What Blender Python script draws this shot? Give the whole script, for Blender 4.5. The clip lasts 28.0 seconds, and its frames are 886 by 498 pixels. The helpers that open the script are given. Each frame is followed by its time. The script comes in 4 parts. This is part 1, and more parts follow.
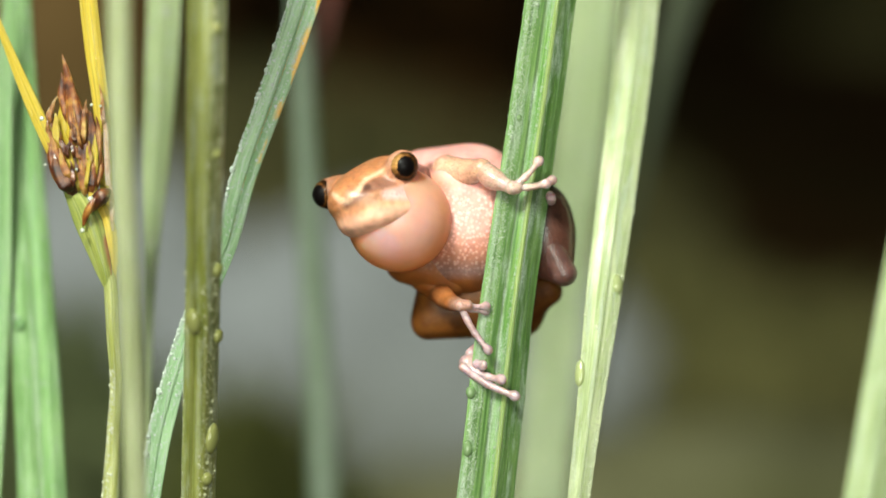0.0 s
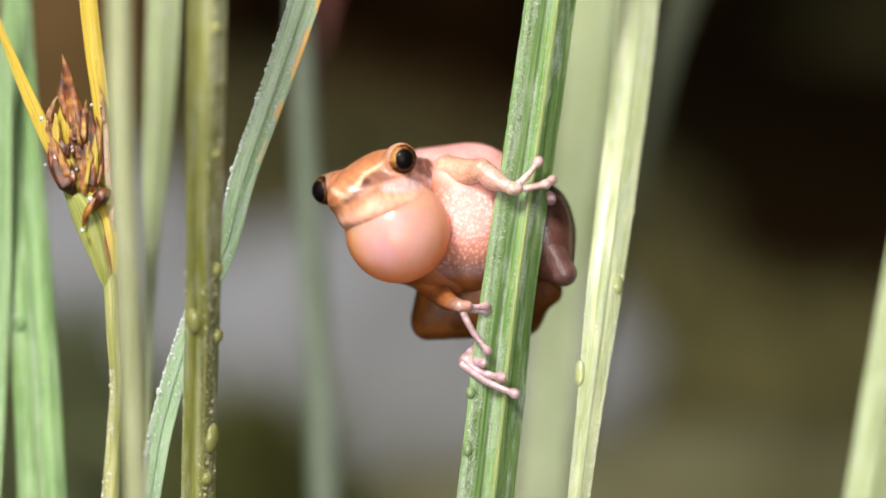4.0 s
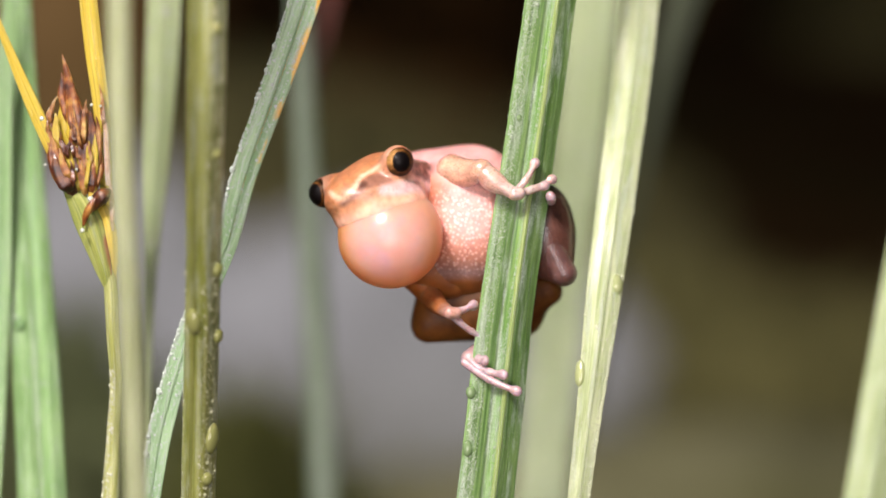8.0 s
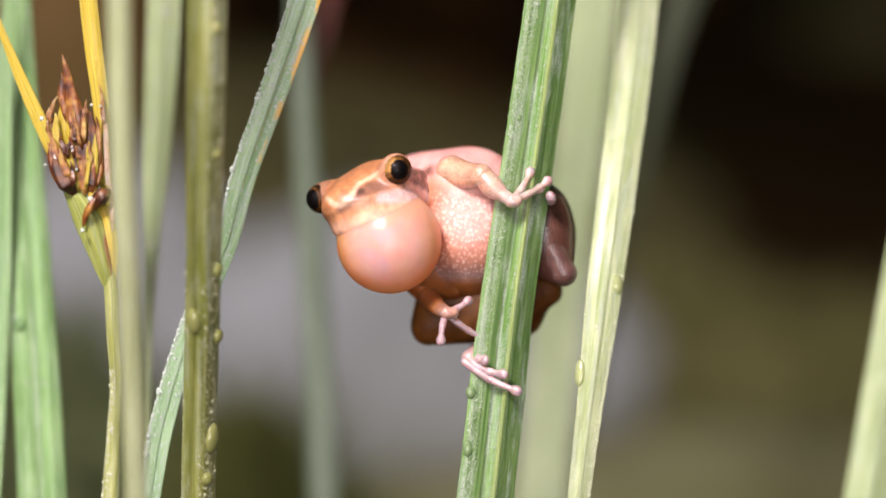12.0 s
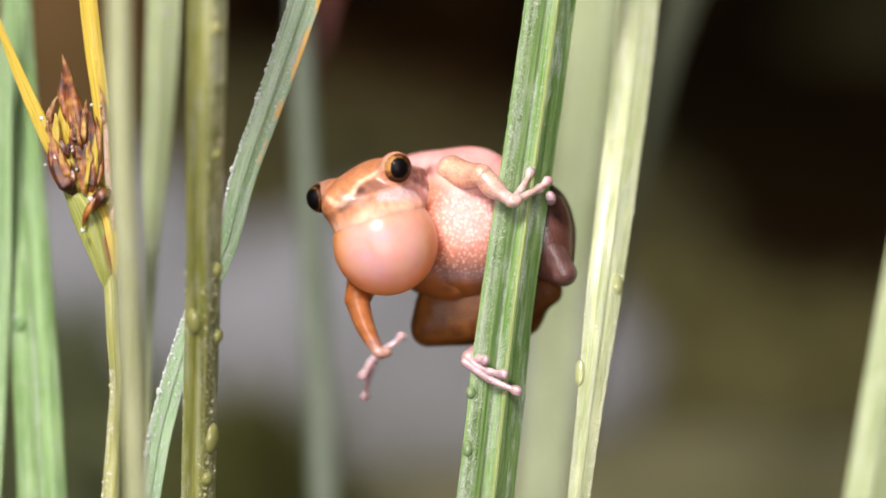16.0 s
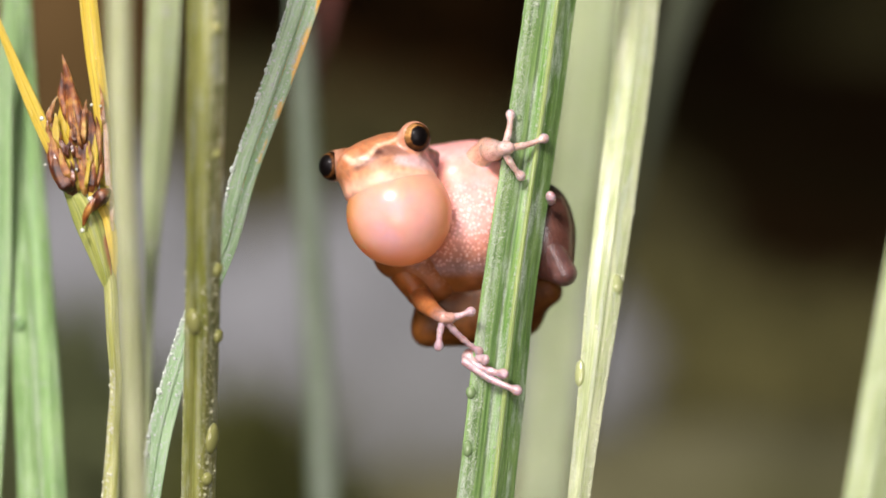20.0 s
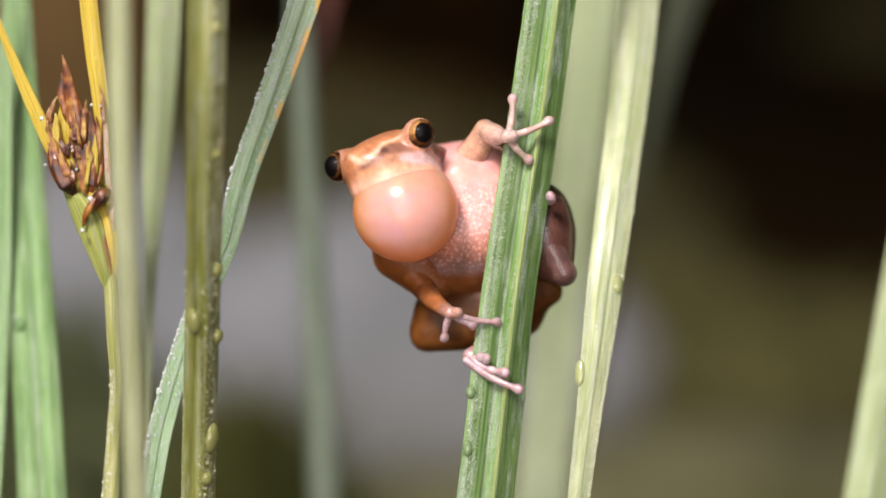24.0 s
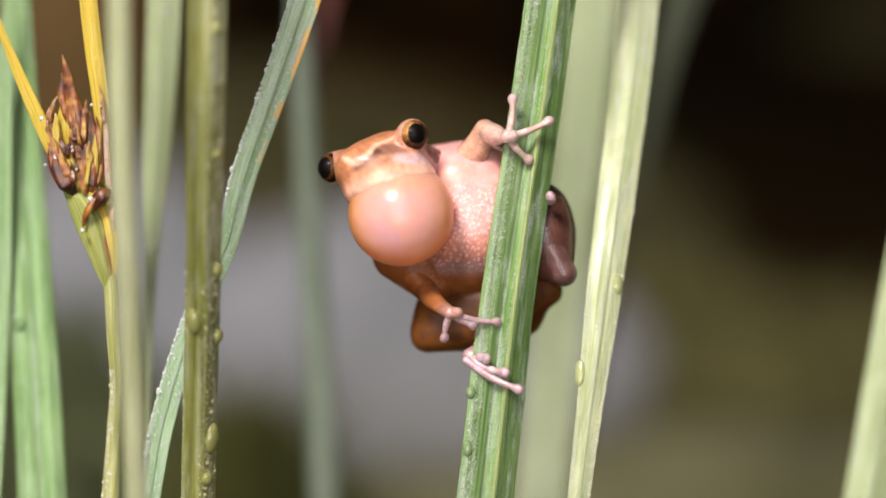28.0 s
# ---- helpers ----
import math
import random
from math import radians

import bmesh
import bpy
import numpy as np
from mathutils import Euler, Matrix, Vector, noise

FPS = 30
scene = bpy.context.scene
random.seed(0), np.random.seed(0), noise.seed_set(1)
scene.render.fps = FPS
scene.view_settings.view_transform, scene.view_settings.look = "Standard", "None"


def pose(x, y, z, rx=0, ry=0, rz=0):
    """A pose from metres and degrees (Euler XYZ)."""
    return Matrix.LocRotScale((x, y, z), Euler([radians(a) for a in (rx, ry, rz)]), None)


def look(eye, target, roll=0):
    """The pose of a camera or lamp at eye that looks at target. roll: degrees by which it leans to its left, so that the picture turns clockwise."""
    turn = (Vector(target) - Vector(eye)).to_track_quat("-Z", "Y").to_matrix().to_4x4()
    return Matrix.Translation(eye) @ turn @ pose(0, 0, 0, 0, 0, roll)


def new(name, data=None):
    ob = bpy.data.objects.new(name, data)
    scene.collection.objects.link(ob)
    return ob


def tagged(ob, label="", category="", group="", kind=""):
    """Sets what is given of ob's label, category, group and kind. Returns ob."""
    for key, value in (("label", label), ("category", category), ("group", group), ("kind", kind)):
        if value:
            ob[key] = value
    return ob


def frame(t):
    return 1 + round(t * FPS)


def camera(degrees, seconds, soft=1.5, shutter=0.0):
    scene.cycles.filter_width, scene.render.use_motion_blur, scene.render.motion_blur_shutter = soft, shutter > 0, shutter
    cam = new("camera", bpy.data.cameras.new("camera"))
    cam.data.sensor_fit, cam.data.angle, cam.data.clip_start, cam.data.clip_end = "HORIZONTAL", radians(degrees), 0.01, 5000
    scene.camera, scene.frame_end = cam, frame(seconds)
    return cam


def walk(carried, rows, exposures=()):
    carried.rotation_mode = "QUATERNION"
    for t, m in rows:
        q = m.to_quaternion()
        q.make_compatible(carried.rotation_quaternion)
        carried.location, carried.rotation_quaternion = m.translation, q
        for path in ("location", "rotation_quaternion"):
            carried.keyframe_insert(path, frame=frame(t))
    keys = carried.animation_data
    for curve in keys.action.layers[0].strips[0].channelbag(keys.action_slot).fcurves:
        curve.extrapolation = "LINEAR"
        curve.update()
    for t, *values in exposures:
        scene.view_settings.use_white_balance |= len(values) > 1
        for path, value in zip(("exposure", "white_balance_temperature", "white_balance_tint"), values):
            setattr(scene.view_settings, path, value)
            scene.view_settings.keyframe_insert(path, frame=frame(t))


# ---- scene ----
cam = camera(20, 28.0, 1.8, 0.5)
# The stage: a plane through the perch, tilted to face the lens. x right, y away, z up.
STAGE = pose(0, 0, 0.11, -12)
EYE = STAGE @ Vector((0, -0.25, 0))
VIEW = look(EYE, STAGE @ Vector((0, 0, 0)))
walk(cam, [(0.0, VIEW), (28.0, VIEW)],
     [(0.0, 0.0, 6500, -11), (0.5, 0.0, 6500, -3), (1.0, 0.0, 6500, -1), (2.0, 0.0, 6500, 6), (3.0, 0.0, 6500, 8), (6.0, 0.0, 6500, 13), (12.0, 0.0, 6500, 16),
      (20.0, 0.0, 6500, 15), (21.0, -0.09, 6500, 15), (24.0, -0.14, 6500, 15), (28.0, -0.11, 6500, 15)])
cam.data.dof.use_dof = True
cam.data.dof.focus_distance = 0.249
cam.data.dof.aperture_fstop = 6.8

# ---------------------------------------------------------------- light
night = bpy.data.worlds.new("night")
night.use_nodes = True
night.node_tree.nodes["Background"].inputs[0].default_value = (0.35, 0.4, 0.5, 1)
night.node_tree.nodes["Background"].inputs[1].default_value = 0.007
scene.world = night
torch_data = bpy.data.lights.new("torch", "AREA")
torch_data.shape, torch_data.size = "DISK", 0.17
torch_data.energy = 8.0
torch_data.color = (1.0, 0.925, 0.895)
torch = new("torch", torch_data)
torch.matrix_world = look(STAGE @ Vector((-0.19, -0.45, 0.38)), STAGE @ Vector((0, 0.05, 0)))
torch2_data = bpy.data.lights.new("torch_low", "AREA")
torch2_data.shape, torch2_data.size = "DISK", 0.55
torch2_data.energy = 4.4
torch2_data.color = (1.0, 0.925, 0.895)
torch2 = new("torch_low", torch2_data)
torch2.matrix_world = look(STAGE @ Vector((-0.04, -0.80, -0.06)), STAGE @ Vector((0, 0.05, 0)))

# ---------------------------------------------------------------- materials
K = 17780.0          # plan units to the metre on the stage


def shader(name):
    m = bpy.data.materials.new(name)
    m.use_nodes = True
    t = m.node_tree
    return m, t, t.nodes["Principled BSDF"]


def put(t, kind, **inputs):
    n = t.nodes.new(kind)
    for key, v in inputs.items():
        n.inputs[key.replace("_", " ")].default_value = v
    return n


def ramp(t, fac, stops):
    n = t.nodes.new("ShaderNodeValToRGB")
    e = n.color_ramp.elements
    while len(e) < len(stops):
        e.new(0.5)
    for el, (pos, col) in zip(e, stops):
        el.position, el.color = pos, (*col, 1)
    t.links.new(fac, n.inputs["Fac"])
    return n.outputs["Color"]


def mixed(t, fac, a, b, how="MIX"):
    n = t.nodes.new("ShaderNodeMix")
    n.data_type, n.blend_type = "RGBA", how
    for sock, v in ((n.inputs["Factor"], fac), (n.inputs["A"], a), (n.inputs["B"], b)):
        if isinstance(v, (int, float)):
            sock.default_value = v
        elif isinstance(v, tuple):
            sock.default_value = (*v, 1)
        else:
            t.links.new(v, sock)
    return n.outputs["Result"]


def noise_at(t, vec, scale, detail=3.0, stretch=None, rough=0.5):
    if stretch:
        mp = put(t, "ShaderNodeMapping")
        mp.inputs["Scale"].default_value = stretch
        t.links.new(vec, mp.inputs["Vector"])
        vec = mp.outputs["Vector"]
    n = put(t, "ShaderNodeTexNoise", Scale=scale, Detail=detail, Roughness=rough)
    t.links.new(vec, n.inputs["Vector"])
    return n.outputs["Fac"]


def bumped(t, bsdf, height, strength, distance):
    n = put(t, "ShaderNodeBump", Strength=strength, Distance=distance)
    t.links.new(height, n.inputs["Height"])
    t.links.new(n.outputs["Normal"], bsdf.inputs["Normal"])


def leaf_material(name, dark, mid, light, edge=None, rough=0.38, blotch=0.5, across=((0, 1), (1, 1)), bloom=0.35, coat=0.6, edge_to=1000.0):
    """A ribbed grass leaf. UV: x across (0 to 1 over the lit face), y along in centimetres."""
    m, t, b = shader(name)
    uv = t.nodes.new("ShaderNodeUVMap").outputs["UV"]
    fibre = noise_at(t, uv, 1.0, 4, (26, 0.5, 1), 0.6)
    patch = noise_at(t, uv, 1.0, 4, (2.2, 1.4, 1), 0.6)
    col = ramp(t, fibre, [(0.25, dark), (0.5, mid), (0.78, light)])
    thread = noise_at(t, uv, 1.0, 3, (85, 0.35, 1), 0.55)
    col = mixed(t, 1.0, col, ramp(t, thread, [(0.3, (0.72, 0.74, 0.70)), (0.7, (1.16, 1.15, 1.12))]), "MULTIPLY")
    pale = ramp(t, patch, [(0.45, (0, 0, 0)), (0.7, (blotch,) * 3)])
    col = mixed(t, pale, col, tuple(min(1, c * 1.25 + 0.02) for c in light))
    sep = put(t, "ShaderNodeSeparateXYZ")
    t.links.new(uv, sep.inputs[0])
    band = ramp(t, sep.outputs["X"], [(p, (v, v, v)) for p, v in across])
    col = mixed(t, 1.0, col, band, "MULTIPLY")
    if edge:
        side = ramp(t, sep.outputs["X"], [(0.0, (0, 0, 0)), (0.74, (0, 0, 0)), (0.9, (1, 1, 1)), (1, (1, 1, 1))])
        worn = mixed(t, 1.0, side, ramp(t, noise_at(t, uv, 1.0, 3, (2.5, 2.0, 1)), [(0.5, (0, 0, 0)), (0.6, (1, 1, 1))]), "MULTIPLY")
        upper = put(t, "ShaderNodeMath")
        upper.operation = "LESS_THAN"
        upper.inputs[1].default_value = edge_to
        t.links.new(sep.outputs["Y"], upper.inputs[0])
        col = mixed(t, mixed(t, 1.0, worn, upper.outputs[0], "MULTIPLY"), col, edge)
    blot = noise_at(t, uv, 1.0, 4, (8, 0.7, 1), 0.6)
    col = mixed(t, 1.0, col, ramp(t, blot, [(0.32, (0.70, 0.74, 0.62)), (0.5, (1, 1, 1)), (0.68, (1.18, 1.16, 1.16))]), "MULTIPLY")
    film = ramp(t, noise_at(t, uv, 1.0, 5, (5, 1.1, 1), 0.7), [(0.5, (0, 0, 0)), (0.64, (bloom,) * 3)])
    grain = ramp(t, noise_at(t, uv, 1.0, 2, (60, 60, 1)), [(0.4, (0.2, 0.2, 0.2)), (0.62, (1, 1, 1))])
    col = mixed(t, mixed(t, 1.0, film, grain, "MULTIPLY"), col, (0.62, 0.70, 0.64))
    t.links.new(col, b.inputs["Base Color"])
    b.inputs["Roughness"].default_value = rough
    b.inputs["Subsurface Weight"].default_value = 0.15
    b.inputs["Subsurface Radius"].default_value = (0.5, 0.7, 0.35)
    b.inputs["Subsurface Scale"].default_value = 0.0008
    b.inputs["Coat Weight"].default_value = coat
    b.inputs["Coat Roughness"].default_value = 0.2
    wet = mixed(t, 1.0, film, ramp(t, noise_at(t, uv, 1.0, 3, (70, 60, 1)), [(0.42, (0, 0, 0)), (0.6, (1, 1, 1))]), "MULTIPLY")
    bumped(t, b, mixed(t, 0.6, mixed(t, 0.5, fibre, thread), wet, "ADD"), 0.7, 0.00025)
    return m


def skin_material(name, grain=2600, bump=0.35, wet=0.5, sss=0.35, speck=0.35, rough=0.42, mottle=0.2, deep=0.0012, shine=0.5, glow=None, coat_rough=0.1, pearl=0.0):
    """Thin moist frog skin; its pigment is laid down in the mesh."""
    m, t, b = shader(name)
    att = t.nodes.new("ShaderNodeAttribute")
    att.attribute_name = "pigment"
    pos = t.nodes.new("ShaderNodeTexCoord").outputs["Object"]
    mott = noise_at(t, pos, 900, 4)
    col = mixed(t, 1.0, att.outputs["Color"], ramp(t, mott, [(0.3, (1 - mottle, 1 - mottle * 1.1, 1 - mottle * 1.2)), (0.7, (1 + mottle * 0.5, 1 + mottle * 0.5, 1 + mottle * 0.4))]), "MULTIPLY")
    fine = ramp(t, noise_at(t, pos, 4200, 2), [(0.56, (0, 0, 0)), (0.66, (speck,) * 3)])
    fine = mixed(t, 1.0, fine, ramp(t, att.outputs["Alpha"], [(0.0, (0, 0, 0)), (0.3, (1, 1, 1))]), "MULTIPLY")
    col = mixed(t, fine, col, (0.16, 0.07, 0.04))
    cell = put(t, "ShaderNodeTexVoronoi", Scale=grain)
    t.links.new(pos, cell.inputs["Vector"])
    dome = ramp(t, cell.outputs["Distance"], [(0.0, (1, 1, 1)), (0.6, (0, 0, 0))])
    bright = ramp(t, cell.outputs["Distance"], [(0.0, (1.25, 1.25, 1.22)), (0.55, (0.8, 0.74, 0.7))])
    col = mixed(t, att.outputs["Alpha"], col, mixed(t, 1.0, col, bright, "MULTIPLY"))
    if pearl:
        tips = ramp(t, cell.outputs["Distance"], [(0.1, (pearl,) * 3), (0.5, (0, 0, 0))])
        col = mixed(t, mixed(t, 1.0, tips, att.outputs["Alpha"], "MULTIPLY"), col, (0.95, 0.80, 0.74))
    t.links.new(col, b.inputs["Base Color"])
    grain_here = mixed(t, att.outputs["Alpha"], (0, 0, 0), dome)
    bumped(t, b, grain_here, bump, 0.0002)
    b.inputs["Roughness"].default_value = rough
    b.inputs["Subsurface Weight"].default_value = sss
    b.inputs["Subsurface Radius"].default_value = (1.0, 0.45, 0.25)
    b.inputs["Subsurface Scale"].default_value = deep
    b.inputs["Coat Weight"].default_value = wet
    b.inputs["Coat Roughness"].default_value = coat_rough
    b.inputs["Specular IOR Level"].default_value = shine
    if glow:
        thin = t.nodes.new("ShaderNodeBsdfTranslucent")
        t.links.new(mixed(t, 0.75, glow, att.outputs["Color"]), thin.inputs["Color"])
        both = t.nodes.new("ShaderNodeMixShader")
        both.inputs[0].default_value = 0.42
        t.links.new(b.outputs[0], both.inputs[1])
        t.links.new(thin.outputs[0], both.inputs[2])
        t.links.new(both.outputs[0], t.nodes["Material Output"].inputs["Surface"])
    return m


def plain(name, c, rough=0.5, scale=60, spread=0.35, bump=0.4, depth=0.004, second=None, coat=0.0):
    m, t, b = shader(name)
    pos = t.nodes.new("ShaderNodeTexCoord").outputs["Object"]
    n1 = noise_at(t, pos, scale, 6)
    lo, hi = tuple(v * (1 - spread) for v in c), tuple(min(1, v * (1 + spread)) for v in c)
    col = ramp(t, n1, [(0.3, lo), (0.7, hi)])
    if second:
        col = mixed(t, ramp(t, noise_at(t, pos, scale * 0.22, 4), [(0.45, (0, 0, 0)), (0.62, (1, 1, 1))]), col, second)
    t.links.new(col, b.inputs["Base Color"])
    b.inputs["Roughness"].default_value = rough
    b.inputs["Coat Weight"].default_value = coat
    b.inputs["Specular IOR Level"].default_value = 0.06
    bumped(t, b, n1, bump, depth)
    return m


# across: pale ridge and green bands, with fold shade darkening the grooves
M_PERCH = leaf_material("perch_leaf", (0.036, 0.10, 0.018), (0.105, 0.215, 0.045), (0.28, 0.41, 0.15), blotch=0.25, bloom=0.6,
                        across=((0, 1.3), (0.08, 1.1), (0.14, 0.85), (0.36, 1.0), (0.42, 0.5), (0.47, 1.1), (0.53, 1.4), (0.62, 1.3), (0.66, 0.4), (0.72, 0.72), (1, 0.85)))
M_RIB = leaf_material("pale_midrib", (0.17, 0.29, 0.05), (0.28, 0.40, 0.09), (0.46, 0.55, 0.22), blotch=0.5, bloom=0.6)
M_SHEATH = leaf_material("leaf_sheath", (0.12, 0.17, 0.03), (0.26, 0.30, 0.055), (0.50, 0.48, 0.14), (0.24, 0.09, 0.02), blotch=0.3, bloom=0.2)
# a leaf in gloom: the shade is put into these very dark greens
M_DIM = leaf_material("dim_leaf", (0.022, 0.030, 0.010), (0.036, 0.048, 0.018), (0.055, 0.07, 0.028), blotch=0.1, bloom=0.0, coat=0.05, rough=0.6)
M_PALE = leaf_material("pale_leaf", (0.22, 0.30, 0.11), (0.36, 0.43, 0.20), (0.58, 0.62, 0.42), blotch=0.5, bloom=0.8, coat=0.2, rough=0.45)
M_SOFT = leaf_material("soft_green_leaf", (0.25, 0.33, 0.16), (0.33, 0.41, 0.20), (0.42, 0.48, 0.27), blotch=0.3)
M_GREEN = leaf_material("cool_green_leaf", (0.10, 0.22, 0.065), (0.18, 0.33, 0.11), (0.34, 0.47, 0.24), blotch=0.35, bloom=0.3,
                        across=((0, 1), (0.4, 1.0), (0.52, 0.7), (0.6, 1.1), (1, 1)))
M_OLIVE = leaf_material("olive_stem", (0.055, 0.08, 0.014), (0.185, 0.20, 0.035), (0.40, 0.41, 0.14), blotch=0.25, bloom=0.5,
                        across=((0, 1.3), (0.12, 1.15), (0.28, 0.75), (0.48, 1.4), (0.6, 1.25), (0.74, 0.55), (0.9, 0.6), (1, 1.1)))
M_BLUE = leaf_material("blue_green_blade", (0.11, 0.23, 0.09), (0.20, 0.36, 0.16), (0.37, 0.50, 0.30), (0.66, 0.36, 0.02), blotch=0.4, bloom=0.7, edge_to=11.3)
M_YELLOW = leaf_material("yellow_stalk", (0.36, 0.26, 0.015), (0.58, 0.42, 0.03), (0.74, 0.60, 0.12), blotch=0.2, bloom=0.1)
M_YGREEN = leaf_material("yellow_green_stalk", (0.26, 0.29, 0.06), (0.38, 0.40, 0.10), (0.58, 0.60, 0.30), blotch=0.5, bloom=0.6)
M_STRAW = leaf_material("straw_stem", (0.25, 0.29, 0.14), (0.34, 0.37, 0.19), (0.46, 0.48, 0.29), blotch=0.3)
# darker, greyer copy of the leaf greens, with shade in the colour
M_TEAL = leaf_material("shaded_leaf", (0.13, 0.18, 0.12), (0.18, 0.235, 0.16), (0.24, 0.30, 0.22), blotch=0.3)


def bract_material(name, dark, mid, light, gloss=0.45):
    """Thin dry bract: straw and red-brown clouds, dark veins along it, a moist sheen."""
    m, t, b = shader(name)
    pos = t.nodes.new("ShaderNodeTexCoord").outputs["Object"]
    uv = t.nodes.new("ShaderNodeUVMap").outputs["UV"]
    col = ramp(t, noise_at(t, pos, 620, 4, None, 0.6), [(0.34, dark), (0.48, mid), (0.66, light)])
    vein = noise_at(t, uv, 1.0, 3, (9, 3, 1), 0.6)
    col = mixed(t, 1.0, col, ramp(t, vein, [(0.35, (0.45, 0.4, 0.38)), (0.6, (1.15, 1.12, 1.1))]), "MULTIPLY")
    t.links.new(col, b.inputs["Base Color"])
    b.inputs["Roughness"].default_value = 0.38
    b.inputs["Subsurface Weight"].default_value = 0.3
    b.inputs["Subsurface Radius"].default_value = (1.0, 0.5, 0.2)
    b.inputs["Subsurface Scale"].default_value = 0.0006
    b.inputs["Coat Weight"].default_value = gloss
    b.inputs["Coat Roughness"].default_value = 0.15
    bumped(t, b, vein, 0.5, 0.0002)
    return m


M_BRACT = bract_material("brown_bract", (0.05, 0.012, 0.004), (0.22, 0.065, 0.016), (0.50, 0.26, 0.06))
M_TANBRACT = bract_material("tan_bract", (0.14, 0.04, 0.012), (0.36, 0.15, 0.04), (0.60, 0.40, 0.12))
M_PAPER = bract_material("papery_bract", (0.36, 0.18, 0.13), (0.56, 0.36, 0.28), (0.75, 0.58, 0.48), 0.1)
M_DARKBRACT = bract_material("dark_bract", (0.02, 0.008, 0.005), (0.07, 0.02, 0.009), (0.24, 0.085, 0.02))
M_RED = leaf_material("red_stalk", (0.10, 0.018, 0.010), (0.15, 0.03, 0.015), (0.22, 0.05, 0.025), blotch=0.3, bloom=0.1)
M_SKIN = skin_material("face_skin", grain=4200, bump=0.3, speck=0.45, mottle=0.3, wet=0.25, deep=0.00035)
M_BELLY = skin_material("granular_skin", grain=2600, bump=0.26, wet=0.25, speck=0.12, pearl=0.22)
M_LIMB = skin_material("limb_skin", grain=4600, bump=0.4, speck=0.4, wet=0.9, rough=0.32, sss=0.6, mottle=0.3)
M_THIGH = skin_material("thigh_skin", grain=3600, bump=0.3, speck=0.3, wet=0.06, rough=0.5, shine=0.2, mottle=0.35)
M_HIND = skin_material("wet_hind_skin", grain=3600, bump=0.4, speck=0.3, wet=0.4, rough=0.38, mottle=0.4)
M_PANEL = skin_material("swollen_sac_skin", coat_rough=0.15, bump=0.0, wet=0.7, sss=0.0, speck=0.0, rough=0.3, mottle=0.08, glow=(1.0, 0.87, 0.82))
M_SAC = skin_material("sac_skin", bump=0.0, wet=0.7, sss=0.9, speck=0.0, rough=0.34, mottle=0.08, deep=0.0026, glow=(1.0, 0.87, 0.82), coat_rough=0.15)

M_EYE, _t, _b = shader("eye_gloss")
_a = _t.nodes.new("ShaderNodeAttribute")
_a.attribute_name = "pigment"
_t.links.new(_a.outputs["Color"], _b.inputs["Base Color"])
_b.inputs["Roughness"].default_value = 0.5
_b.inputs["Coat Weight"].default_value = 0.05
_b.inputs["Coat Roughness"].default_value = 0.04
_b.inputs["Specular IOR Level"].default_value = 0.1



def drop_material(name, c):
    """Water lying on a leaf: glossy, and mostly the colour of what it lies on."""
    m, t, b = shader(name)
    b.inputs["Base Color"].default_value = (*c, 1)
    b.inputs["Roughness"].default_value = 0.05
    b.inputs["IOR"].default_value = 1.33
    b.inputs["Transmission Weight"].default_value = 0.35
    b.inputs["Coat Weight"].default_value = 1.0
    b.inputs["Coat Roughness"].default_value = 0.03
    b.inputs["Coat IOR"].default_value = 1.6
    return m


M_DEW = drop_material("dew", (0.70, 0.74, 0.62))
DROPS = {}


def drops_on(leaf, c):
    # dew is whitened beyond the drops: its sparkle is put into the colour
    DROPS[leaf.name] = (drop_material("drop_on_" + leaf.name, c), drop_material("dew_on_" + leaf.name, tuple(min(1, 0.85 * v + 0.30) for v in c)))


drops_on(M_PERCH, (0.24, 0.36, 0.16))
drops_on(M_PALE, (0.50, 0.56, 0.26))
drops_on(M_GREEN, (0.22, 0.38, 0.16))
drops_on(M_OLIVE, (0.42, 0.44, 0.15))
drops_on(M_BLUE, (0.42, 0.52, 0.42))
drops_on(M_SOFT, (0.40, 0.46, 0.26))
drops_on(M_YGREEN, (0.66, 0.68, 0.44))
M_MUD = plain("wet_mud", (0.028, 0.0145, 0.005), 0.6, 35, 0.5, 0.8, 0.01, (0.020, 0.018, 0.006))
M_STONE = plain("pale_stone", (0.25, 0.264, 0.275), 0.8, 40, 0.2, 0.6, 0.004, (0.205, 0.216, 0.205))
M_SILT = plain("olive_silt", (0.15, 0.148, 0.078), 0.85, 60, 0.3, 0.6, 0.003, (0.105, 0.108, 0.045))
M_BANK = plain("mossy_bank", (0.11, 0.104, 0.044), 0.9, 120, 0.4, 0.6, 0.003)
M_MOSS = plain("moss", (0.075, 0.082, 0.024), 0.9, 120, 0.5, 0.6, 0.003)
M_GREENMOSS = plain("green_moss", (0.12, 0.14, 0.065), 0.9, 120, 0.4, 0.6, 0.003)
M_OLIVEMOSS = plain("olive_moss", (0.15, 0.142, 0.055), 0.9, 120, 0.4, 0.6, 0.003)
M_TAWNY = plain("tawny_leaf", (0.14, 0.088, 0.034), 0.7, 50, 0.4, 0.5, 0.003)
M_LITTER = plain("dead_leaf", (0.075, 0.037, 0.012), 0.7, 50, 0.5, 0.5, 0.003)


# ---------------------------------------------------------------- shape helpers
def G(x, y, w=0.0):
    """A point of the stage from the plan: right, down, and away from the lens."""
    return Vector(((x - 784) / K, w / K, (441 - y) / K))


